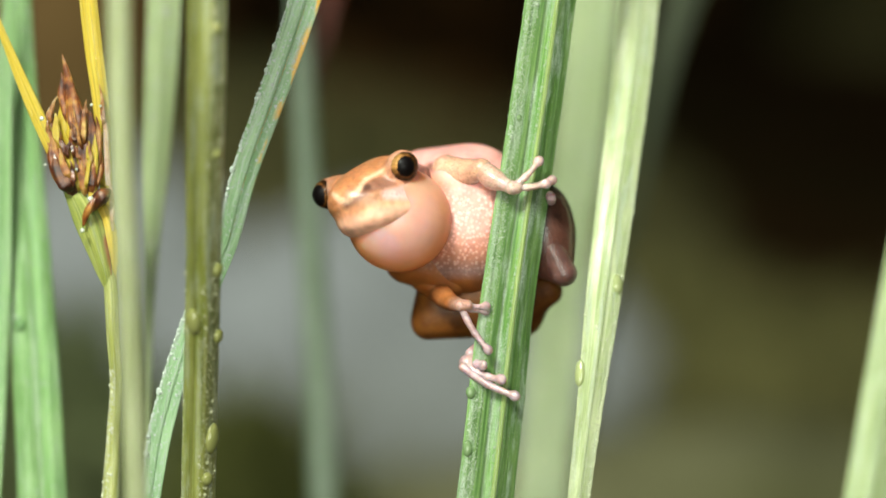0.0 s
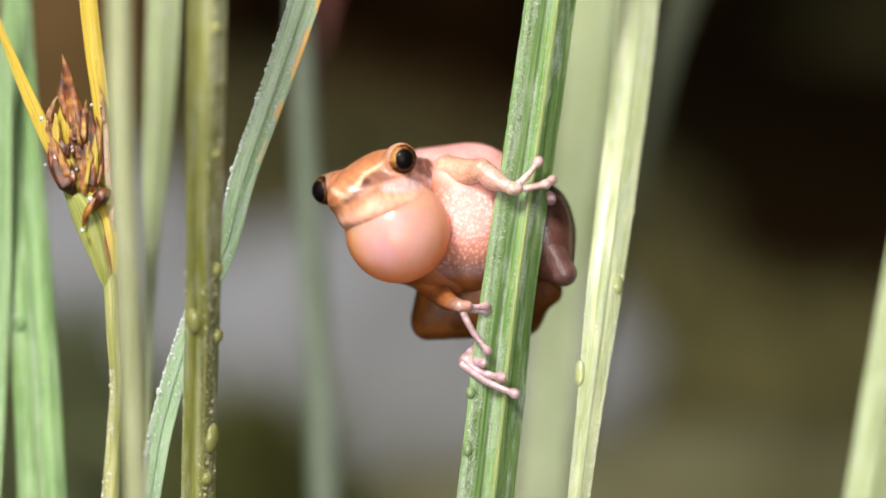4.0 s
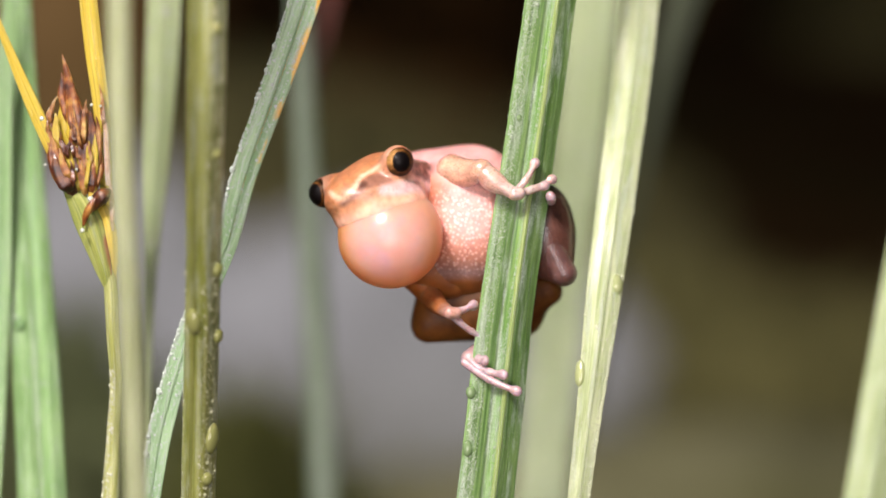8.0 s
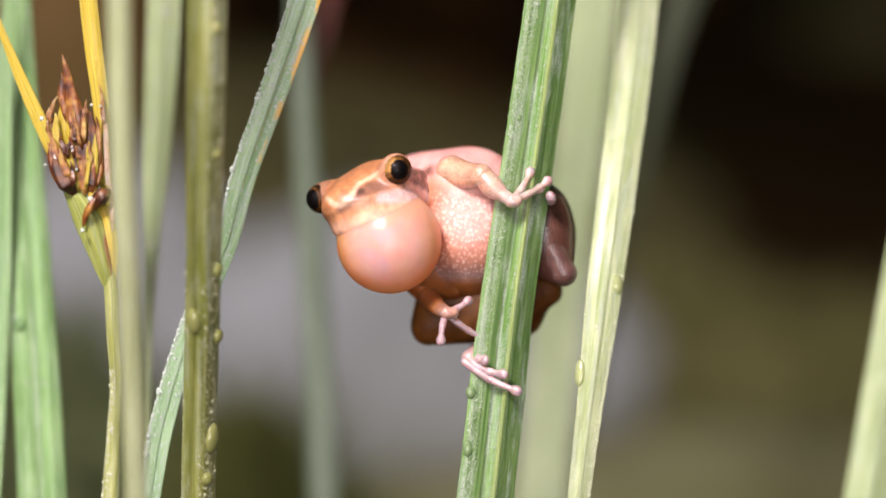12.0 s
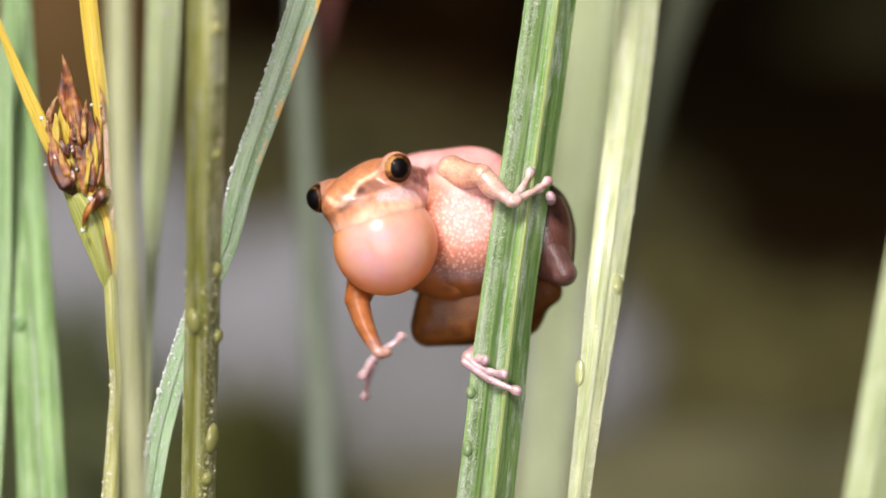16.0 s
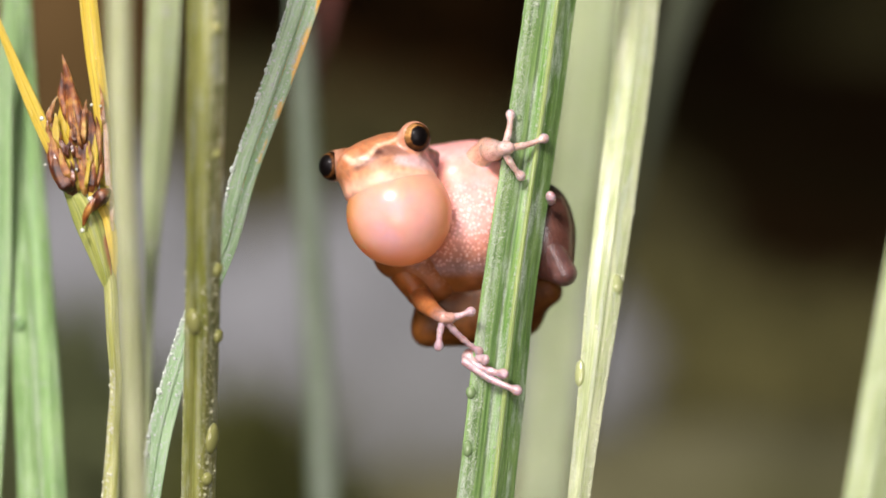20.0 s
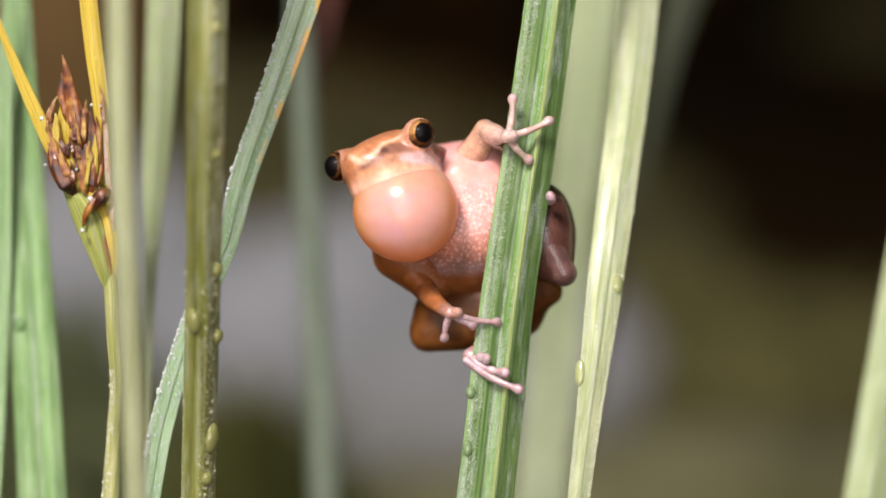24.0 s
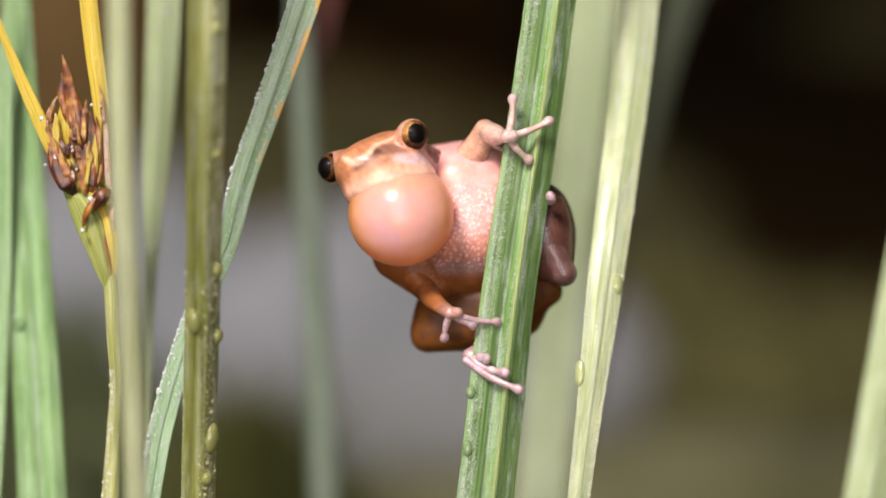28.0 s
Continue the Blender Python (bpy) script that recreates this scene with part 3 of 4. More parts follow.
leaf_plant("sedge_leaf", [(1135, -40, 14, 72), (1120, 120, 11, 68), (1094, 330, 6, 67), (1072, 500, 3, 63), (1047, 700, 1, 48), (1022, 900, 0, 38)],
           M_PALE, "fold", "pale yellow-green sedge leaf beaded with dew", "leaf", 1800, (0.05, 0.95), (0.00002, 0.00006),
           drops=[(665, 0.0, 0.55, 2.6), (500, 0.75, 0.6, 1.8)], seed=4, group=SEDGES, rib=0.53, more=[(260, (0.0, 0.08), (0.00003, 0.00009)), (420, (0.86, 1.0), (0.00003, 0.0001)), (1300, (0.5, 0.95), (0.00003, 0.00007)), (60, (0.3, 0.9), (0.00006, 0.00012))])
leaf_plant("sedge_leaf", [(1050, -60, 72, 104), (1030, 200, 70, 96), (1000, 450, 68, 90), (978, 650, 67, 90), (955, 920, 66, 90)],
           M_SOFT, "flat", "broad soft green leaf standing behind the perch", "leaf", seed=5, group=SEDGES, rib=0.5)
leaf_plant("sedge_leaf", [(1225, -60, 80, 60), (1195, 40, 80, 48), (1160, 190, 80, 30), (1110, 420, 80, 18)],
           M_DIM, "flat", "green leaf further back, shade put into its dark colour", "leaf", seed=6, group=SEDGES, rib=0.5)
leaf_plant("sedge_leaf", [(1664, 200, 22, 84), (1616, 440, 21, 84), (1578, 640, 20, 82), (1534, 900, 19, 84)],
           M_SOFT, "fold", "pale yellow-green sedge leaf beaded with dew", "leaf", 60, seed=7, group=SEDGES, rib=0.53)
leaf_plant("sedge_leaf", [(26, -40, 17, 52), (34, 120, 16, 56), (49, 400, 14, 70), (62, 640, 12, 82), (76, 920, 11, 88)],
           M_GREEN, "twin", "cool green channelled sedge leaf with scattered drops", "leaf", 60, (0.1, 0.9), (0.0001, 0.0002),
           drops=[(575, 0.3, 0.7, 1.1)], seed=8, group=SEDGES)
leaf_plant("sedge_leaf", [(10, 40, 12, 16), (4, 200, 12, 34), (-4, 480, 12, 48), (-30, 900, 12, 60)],
           M_GREEN, "flat", "cool green sedge leaf further back", "leaf", seed=9, group=SEDGES, rib=0.5)
leaf_plant("rush_stem", [(210, -40, -26, 44), (214, 200, -26, 44), (225, 450, -25, 43), (236, 700, -23, 42), (242, 920, -22, 40)],
           M_STRAW, "round", "pale straw-green rush stem close to the lens", "stem", seed=10, group="rush stems")
leaf_plant("sedge_leaf", [(292, -40, 20, 62), (285, 120, 19, 58), (274, 300, 18, 46), (267, 450, 17, 26), (263, 600, 16, 14), (258, 760, 16, 10)],
           M_SOFT, "fold", "pale green sedge leaf narrowing downward", "leaf", 40, (0.1, 0.6), (0.0001, 0.00025), seed=11, group=SEDGES, rib=0.53)
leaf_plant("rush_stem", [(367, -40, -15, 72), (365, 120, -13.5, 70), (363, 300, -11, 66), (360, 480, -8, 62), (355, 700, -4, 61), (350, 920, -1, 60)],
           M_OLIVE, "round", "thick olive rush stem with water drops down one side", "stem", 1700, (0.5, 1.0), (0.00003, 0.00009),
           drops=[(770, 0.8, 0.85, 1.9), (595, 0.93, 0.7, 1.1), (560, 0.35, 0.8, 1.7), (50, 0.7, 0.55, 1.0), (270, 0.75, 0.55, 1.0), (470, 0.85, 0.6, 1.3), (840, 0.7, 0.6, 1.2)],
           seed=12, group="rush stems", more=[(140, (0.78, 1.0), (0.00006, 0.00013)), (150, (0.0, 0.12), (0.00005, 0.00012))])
leaf_plant("sedge_leaf", [(552, -40, 1, 58), (520, 60, 1, 54), (478, 180, 1, 50), (432, 310, 1, 46), (400, 430, 1, 42), (362, 520, 1, 42), (318, 640, 1, 42), (285, 760, 1, 42), (262, 900, 1, 38)],
           M_BLUE, "flat", "slanting blue-green blade with a yellowed edge and dew", "leaf", 1500, (0.0, 0.8), (0.00003, 0.00009), seed=13, group=SEDGES, rib=0.53, more=[(420, (0.0, 0.14), (0.00006, 0.00016))])
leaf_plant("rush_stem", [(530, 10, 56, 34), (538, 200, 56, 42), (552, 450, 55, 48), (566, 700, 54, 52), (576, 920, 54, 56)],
           M_TEAL, "round", "grey-green rush stem further back, shade put into its colour", "stem", seed=14, group="rush stems")
leaf_plant("rush_stem", [(600, -60, 62, 24), (580, 30, 62, 24), (552, 150, 62, 16), (552, 450, 62, 10), (566, 700, 62, 10)],
           M_RED, "round", "thin reddish stalk further back", "stem", seed=15, group="rush stems")


def flowering_rush():
    rows = [(184, 430, 0.2, 8), (194, 490, 0.1, 22), (201, 600, 0.5, 24), (206, 680, 1.5, 22), (202, 760, 2.5, 24), (194, 920, 3, 34)]
    ob, V, base = leaf_plant("flowering_rush", rows, M_YGREEN, "round", "yellow-green flowering rush with a brown spikelet head", "plant",
                             420, (0.0, 0.5), (0.00003, 0.0001), tip=0, seed=20, part_name="stalk", y_range=(650, 960))

    def piece(name, prows, material, profile, label="", around=20, seed=1, per=8):
        p = []
        for x, y, mm, wide in prows:
            q = S(x, y, mm) - base
            p.append((q.x, q.y, q.z, wide / K / 2))
        Vb, f, uv = blade(np.array(p), profile, around, per, seed=seed)
        part(name, blade_mesh(name, Vb, f, uv, material), ob, label)
        return Vb

    piece("upper_leaf", [(138, -420, 6, 4), (146, -160, 2, 24), (156, 0, 0, 32), (166, 90, 0, 32), (178, 180, 0, 30), (186, 300, 0.4, 24), (192, 420, 0.4, 22), (197, 520, 0.2, 24)],
          M_YELLOW, "fold", "yellowing upright leaf", seed=2, per=14)
    piece("bract", [(-40, -60, 2, 3), (0, 48, 1, 12), (34, 132, 0.2, 20), (66, 205, -0.4, 26), (92, 262, -0.4, 26), (110, 310, 0, 16)],
          M_YELLOW, "fold", "yellow pointed bract", seed=3, per=12)
    piece("sheath", [(122, 330, -0.2, 26), (150, 380, -0.6, 48), (172, 440, -0.6, 40), (188, 495, -0.4, 22), (193, 520, -0.2, 6)],
          M_SHEATH, "fold", "green sheath with a brown rim", seed=4, per=12)
    piece("sheath", [(166, 350, 0.2, 30), (184, 400, -0.2, 40), (194, 460, -0.2, 30), (195, 516, 0, 12)], M_YELLOW, "fold", "yellow sheath", seed=5, per=12)
    rng = random.Random(7)
    # tip, base, width, bow to the side, depth in mm, material
    bracts = [(112, 96, 128, 200, 20, 2, -1.0, 0), (108, 128, 122, 220, 16, -3, -0.6, 0), (118, 118, 136, 250, 26, 3, -1.3, 0), (132, 150, 134, 262, 20, 5, -0.8, 3),
              (110, 178, 128, 320, 34, -4, 0.0, 4), (122, 180, 134, 316, 26, 2, -0.7, 4), (140, 176, 142, 252, 18, 4, -1.2, 3), (104, 168, 88, 225, 9, -6, -0.4, 3),
              (92, 196, 118, 338, 26, -8, -0.3, 0), (98, 200, 108, 262, 14, -3, -0.9, 4), (84, 210, 104, 300, 15, -4, -0.5, 3), (90, 232, 120, 336, 24, -5, -0.9, 0),
              (94, 272, 126, 340, 26, -5, -1.3, 1), (102, 286, 134, 344, 22, -2, -1.0, 1), (106, 262, 124, 318, 12, -2, -1.6, 3), (128, 262, 136, 340, 18, 2, -0.8, 4),
              (150, 182, 156, 300, 24, 4, -0.4, 0), (160, 196, 162, 296, 20, 5, -0.9, 1), (146, 200, 150, 322, 20, 2, -0.9, 0), (172, 206, 166, 312, 14, 4, -1.0, 3),
              (166, 238, 164, 318, 16, 2, -1.3, 4), (174, 240, 168, 342, 15, 4, -0.8, 0), (158, 262, 162, 342, 18, 2, -1.2, 0), (150, 296, 152, 344, 20, 0, -0.6, 1),
              (142, 272, 150, 346, 14, -2, -1.1, 3), (168, 300, 160, 360, 16, 3, -0.7, 4), (182, 176, 190, 330, 10, 3, -0.9, 5), (176, 150, 184, 230, 9, 2, -0.8, 3), (190, 290, 200, 410, 8, 2, -0.7, 5)]
    for _ in range(16):
        by = rng.uniform(250, 345)
        bx = 138 + rng.uniform(-26, 26)
        bracts.append((bx + rng.uniform(-16, 14), by - rng.uniform(30, 80), bx, by, rng.uniform(6, 10), rng.uniform(-5, 5), rng.uniform(-1.7, -0.8), rng.choice((0, 1, 3, 4))))
    kinds = (M_BRACT, M_DARKBRACT, M_SHEATH, M_TANBRACT, M_YELLOW, M_PAPER)
    for k, (tx, ty, bx, by, wide, bow, w0, kind) in enumerate(bracts):
        rows2 = [(tx + rng.uniform(-2, 2), ty, w0 + 0.1, 1.5)]
        for s, u in ((0.16, 0.42), (0.38, 0.85), (0.62, 1.12), (0.84, 0.95)):
            rows2.append((tx + (bx - tx) * s + bow * math.sin(s * 3.1) + rng.uniform(-1.5, 1.5), ty + (by - ty) * s, w0 + rng.uniform(-0.15, 0.15), wide * u * rng.uniform(0.85, 1.15)))
        rows2.append((bx, by, w0 + 0.5, wide * 0.5))
        piece("bract_scale", rows2, kinds[kind], rng.choice(("fold", "keel", "twin")), "papery brown pointed bract" if kind < 4 else "", 16, k, 6)
    piece("spikelet", [(196, 336, -1.2, 6), (184, 345, -1.4, 26), (172, 356, -1.2, 26), (160, 372, -0.8, 12)], M_DARKBRACT, "round", "dark brown seed", 16, 31, 6)
    piece("spikelet", [(170, 348, -1.8, 5), (160, 366, -1.9, 13), (152, 382, -1.6, 12), (148, 400, -1.2, 4)], M_BRACT, "round", "reddish dry bract", 16, 32, 6)
    for x, y, r in ((74, 210, 0.25), (160, 352, 0.3), (146, 408, 0.25), (178, 188, 0.16), (162, 186, 0.16), (80, 292, 0.15), (136, 300, 0.15)):
        part("water_drop", beads_mesh("water_drop", [(np.array(S(x, y, -1.9) - base), (0, -1, 0), r / 1000, 1.0)], M_DEW), ob, "clear water drop")
    return ob


flowering_rush()

# ---------------------------------------------------------------- the frog
F0 = (870, 600, 100)
frog = thing("tree_frog", G(*F0), "small orange-tan tree frog calling on a sedge leaf, vocal sac inflated", "frog")
frog_y = np.array(F0, float)


def form(name, f, lo, hi, step, material, colours, parent=frog, label="", m=None, turn=None):
    """A part of the frog from a soft form; plan lengths (right, down, away), or head lengths through turn."""
    v, faces = soft_form(f, lo, hi, step)
    cols = np.asarray(colours(v), float)
    cols[:, :3] *= (1.0, 0.96, 0.99)
    me = mesh_of(name, stage_m(v) if turn is None else v @ turn / K, faces, material)
    pigment(me, cols)
    return part(name, me, parent, label, m=m)


def blend(c, other, k):
    k = np.clip(k, 0, 1)[:, None]
    return c * (1 - k) + np.array(other) * k


def band(d, inner, outer):
    return np.clip((outer - d) / (outer - inner), 0, 1)


def at(x, y, w):
    """A place in the frog's space."""
    return Matrix.Translation(G(x, y, w) - G(*F0))


# torso: plan lengths from its own middle
T0 = (835, 390, 110)


def torso_form(p):
    trunk = ell(p, (0, -2, 0), (114, 139, 100))
    chest = ell(p, (-40, 20, -25), (72, 95, 62))
    flank = ell(p, (-40, 88, 2), (84, 50, 54))
    shoulder = ell(p, (-28, -72, -40), (54, 46, 56))
    nape = ell(p, (-68, -71, 22), (92, 62, 74))
    return join(26, trunk, chest, flank, shoulder, nape)


def torso_colours(v):
    c = np.tile((0.68, 0.24, 0.10), (len(v), 1))
    c = blend(c, (0.93, 0.54, 0.49), band(np.linalg.norm((v - (2, -25, -90)) / (72, 85, 70), axis=1), 0.5, 1.2))
    # lower chest: brown skin, and the shade under it painted in downward
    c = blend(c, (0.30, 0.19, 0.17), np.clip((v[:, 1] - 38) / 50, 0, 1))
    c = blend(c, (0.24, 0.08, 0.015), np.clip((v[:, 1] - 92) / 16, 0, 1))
    c = blend(c, (0.84, 0.42, 0.38), band(v[:, 1], -95, -60))
    ear = cap(v, (-90, -105, -60), (-45, -72, -60), 1, 1)
    fleck = np.array([0.75 + 0.6 * noise.noise(Vector(p) * 0.09) for p in v])
    c = blend(c, (0.15, 0.055, 0.035), band(ear, 7, 16) * np.clip(fleck, 0, 1) * 0.9)
    c = blend(c, (0.72, 0.44, 0.34), band(np.linalg.norm((v - (-18, -84, -75)) / (42, 26, 60), axis=1), 0.4, 1.2) * 0.7)
    grain = np.clip((v[:, 1] + 70) / 30, 0, 1) * np.clip((110 - v[:, 1]) / 30, 0, 1)
    return np.hstack([c, grain[:, None]])


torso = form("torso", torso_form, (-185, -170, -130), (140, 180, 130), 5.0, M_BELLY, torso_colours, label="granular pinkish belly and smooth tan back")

# head: lengths to the far side, forward and up, from the middle between the eyes
H0 = (643, 318, 5)
HX = np.array([-0.773, 0.55, -0.265])
HX /= np.linalg.norm(HX)
HF = np.array([-0.55, -0.82, -0.12])
HF -= HX * (HF @ HX)
HF /= np.linalg.norm(HF)
HU = np.cross(HX, HF)
HTURN = np.stack([HX, HF, HU])


EYE_NEAR, EYE_FAR = (-91.0, 2.0, 4.0), (80.0, 5.0, -1.0)
LOOK_NEAR, LOOK_FAR = (0.27, -0.96, -0.02), (-0.72, -0.66, -0.16)


def eyelid(p, eye, look_to, r, depth):
    """A rim of skin round an eye: a ball cut off square to where the eye looks."""
    d = HTURN @ np.array(Vector(look_to).normalized())
    q = p - np.array(eye)
    return join(-3, np.linalg.norm(q, axis=-1) - r, q @ d - depth)


def head_form(p):
    skull = ell(p, (-4, -24, -18), (80, 82, 49))
    snout = ell(p, (-6, 44, -22), (46, 50, 30))
    jaw = ell(p, (-18, 2, -46), (64, 76, 35))
    brow = ell(p, (-72, -12, -1), (25, 33, 29))
    brow2 = ell(p, (63, -6, 1), (25, 30, 26))
    neck = cap(p, (-16, -48, -22), (-60, -160, -46), 57, 36)
    lip = ell(p, (-14, 10, -34), (72, 78, 14))
    throat = ell(p, (-24, -4, -70), (82, 82, 36))
    face = join(18, join(24, skull, snout, jaw, neck), join(8, brow, brow2), lip)
    lids = np.minimum(eyelid(p, EYE_NEAR, (0.46, -0.88, -0.08), 28.8, 9), eyelid(p, EYE_FAR, LOOK_FAR, 28, 3))
    return join(7, join(30, face, throat), lids)


def head_colours(v):
    s = v @ HTURN
    q = np.stack([s[:, 0] + H0[0], -s[:, 2] + H0[1]], -1)      # seen from the side of the near eye
    near = np.clip((75 + np.clip(q[:, 0] - 690, 0, 60) - s[:, 1]) / 40, 0, 1)

    def stroke(pts, half, fade):
        d = np.full(len(v), 1e9)
        for (x0, y0, w0), (x1, y1, w1) in zip(pts, pts[1:]):
            a, e = np.array((x0, y0)), np.array((x1 - x0, y1 - y0))
            h = np.clip(((q - a) @ e) / (e @ e), 0, 1)
            d = np.minimum(d, np.linalg.norm(q - a - h[:, None] * e, axis=1) - half * (w0 + (w1 - w0) * h))
        return band(d, 0, fade) * near

    c = np.tile((0.62, 0.27, 0.12), (len(v), 1))
    c = blend(c, (0.70, 0.33, 0.25), np.clip((q[:, 0] - 680) / 60, 0, 1))
    c = blend(c, (0.82, 0.40, 0.37), np.clip((q[:, 0] - 750) / 30, 0, 1))
    c = blend(c, (0.62, 0.36, 0.22), stroke([(610, 372, 0.5), (660, 350, 1), (720, 335, 1)], 8, 12) * 0.6)
    c = blend(c, (0.80, 0.34, 0.12), np.clip((q[:, 1] - (366 - (q[:, 0] - 590) * 0.10)) / 22, 0, 1) * np.clip((820 - q[:, 0]) / 30, 0, 1))
    gular = np.clip((v[:, 1] + 110) / 40, 0, 1)
    c = blend(c, (0.90, 0.45, 0.26), np.clip((-40 - v[:, 2]) / 18, 0, 1) * gular)
    c = blend(c, (0.95, 0.55, 0.39), np.clip((-54 - v[:, 2]) / 16, 0, 1) * gular)
    c = blend(c, (0.84, 0.60, 0.60), stroke([(688, 340, 0.4), (714, 337, 0.9), (744, 328, 1.2), (788, 338, 1.0)], 8, 11) * 0.85)
    c = blend(c, (0.26, 0.14, 0.11), stroke([(694, 316, 1), (672, 322, 1), (652, 331, 0.8), (634, 349, 0.5), (618, 361, 0.4)], 8, 7) * 0.8)
    c = blend(c, (0.09, 0.04, 0.03), stroke([(649, 331, 1), (654, 329, 1)], 3.5, 4) * 0.8)
    fleck = np.array([0.85 + 0.7 * noise.noise(Vector(p) * 0.11) for p in v])
    c = blend(c, (0.10, 0.035, 0.028), stroke([(742, 292, 1.0), (766, 302, 1.2), (792, 320, 1.0)], 15, 6) * np.clip(fleck, 0.5, 1) * 0.95)
    # pale snout stripe, with light catching the ridge put into its colour
    c = blend(c, (0.90, 0.66, 0.46), stroke([(690, 288, 0.7), (668, 305, 0.5), (648, 316, 0.5), (636, 338, 0.9), (620, 353, 1.2), (606, 354, 1.1), (594, 343, 0.7)], 3.0, 3.8) * 0.85)
    c = blend(c, (0.74, 0.54, 0.46), stroke([(686, 308, 0.6), (685, 288, 1), (694, 272, 1), (712, 265, 0.6)], 2, 3) * 0.7)
    lid = np.linalg.norm(v - np.array(EYE_NEAR), axis=1)
    c = blend(c, (0.60, 0.29, 0.16), band(lid, 31, 38) * 0.7)
    c = blend(c, (0.40, 0.24, 0.17), band(np.linalg.norm(v - np.array(EYE_FAR), axis=1), 31, 46) * 0.7)
    return np.hstack([c, 0.35 * np.clip((v[:, 2] + 66) / 30, 0, 1)[:, None]])


head = form("head", head_form, (-140, -250, -140), (125, 115, 55), 3.2, M_SKIN, head_colours, label="orange-tan face with a brown eye stripe and pale lip", turn=HTURN)


def eyeball(place, look_to, pupil, r, glint, name="eye"):
    """Bronze iris, wide black pupil, wet and glossy; the fifth argument sets how bright a gleam is put into the iris
    colour on its front side.
    """
    n, m = 72, 60
    d = Vector(look_to).normalized()
    right = Vector((0, 0, 1)).cross(d).normalized()
    up = d.cross(right)
    vs, cols = [], []
    rng = random.Random(2)
    streak = [rng.uniform(0.6, 1.3) for _ in range(n)]
    for i in range(m + 1):
        a = math.pi * i / m
        for j in range(n):
            b = 2 * math.pi * j / n
            k = 1.0 + 0.06 * math.exp(-(a / 0.55) ** 2)
            vs.append((d * math.cos(a) + right * math.sin(a) * math.cos(b) + up * math.sin(a) * math.sin(b)) * r * k / K)
            e = math.hypot(math.sin(a) * math.cos(b) / (pupil * 0.88), math.sin(a) * math.sin(b) / pupil) if a < 1.57 else 9
            if e < 1:
                col = (0.003, 0.002, 0.002)
            elif a < 1.4:
                # one-sided gleam of the lamp, painted into the iris
                front = max(0.0, -math.cos(b + 0.5)) ** 1.2
                ring = 1.5 if e < 1.12 else 0.3 + 0.7 * (math.sin(j * 0.9) * 0.25 + 0.75)
                g = streak[j] * (0.10 + glint * front ** 1.5) * ring * (0.25 if a > 1.0 else 1)
                col = (0.60 * g, (0.22 + 0.10 * front) * g, (0.05 + 0.05 * front) * g)
            else:
                col = (0.03, 0.014, 0.008)
            cols.append(col)
    fs = [(i * n + j, i * n + (j + 1) % n, (i + 1) * n + (j + 1) % n, (i + 1) * n + j) for i in range(m) for j in range(n)]
    me = pigment(mesh_of(name, vs, fs, M_EYE), cols)
    return part(name, me, head, "glossy bronze eye with a wide black pupil", m=Matrix.Translation(Vector(HTURN.T @ np.array(place) / K)))


eyeball(EYE_NEAR, LOOK_NEAR, 0.66, 27.6, 0.62)
eyeball(EYE_FAR, LOOK_FAR, 0.74, 26.5, 0.3)


# vocal sac: a core, and panels of the same skin that move outward over it when it swells
SAC_R, SWELL_R = 93.0, 114.0


def sac_colours(v, middle=(0.95, 0.58, 0.50), edge=1.0):
    c = np.tile(middle, (len(v), 1))
    n = v / np.linalg.norm(v, axis=1)[:, None]
    cloud = np.array([noise.noise(Vector(p) * 2.1 + Vector((3, 1, 7))) + 0.5 * noise.noise(Vector(p) * 5.3) for p in n])
    c = blend(c, (0.86, 0.56, 0.60), np.clip(0.35 + cloud * 1.6, 0, 1) * 0.8)
    vein = np.array([abs(noise.noise(Vector(p) * 3.1 + Vector((9, 2, 4)))) for p in n])
    c = blend(c, (0.98, 0.52, 0.40), band(vein, 0.02, 0.10) * 0.35)
    # orange of light coming through thin skin, coloured in round the outline
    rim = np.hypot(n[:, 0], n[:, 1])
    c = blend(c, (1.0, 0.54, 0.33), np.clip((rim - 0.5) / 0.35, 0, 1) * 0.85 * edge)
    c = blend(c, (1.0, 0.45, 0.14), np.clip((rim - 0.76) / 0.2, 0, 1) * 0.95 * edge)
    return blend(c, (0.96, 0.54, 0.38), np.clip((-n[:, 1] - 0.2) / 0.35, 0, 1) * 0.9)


def ball(name, r, parent, label):
    v = []
    n, q = 72, 44
    for i in range(q + 1):
        a = math.pi * i / q
        v += [(r * math.sin(a) * math.cos(2 * math.pi * j / n), r * math.sin(a) * math.sin(2 * math.pi * j / n), -r * math.cos(a)) for j in range(n)]
    f = [(i * n + j, i * n + (j + 1) % n, (i + 1) * n + (j + 1) % n, (i + 1) * n + j) for i in range(q) for j in range(n)]
    v = np.array(v)
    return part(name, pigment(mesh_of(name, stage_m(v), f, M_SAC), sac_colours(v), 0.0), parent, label)


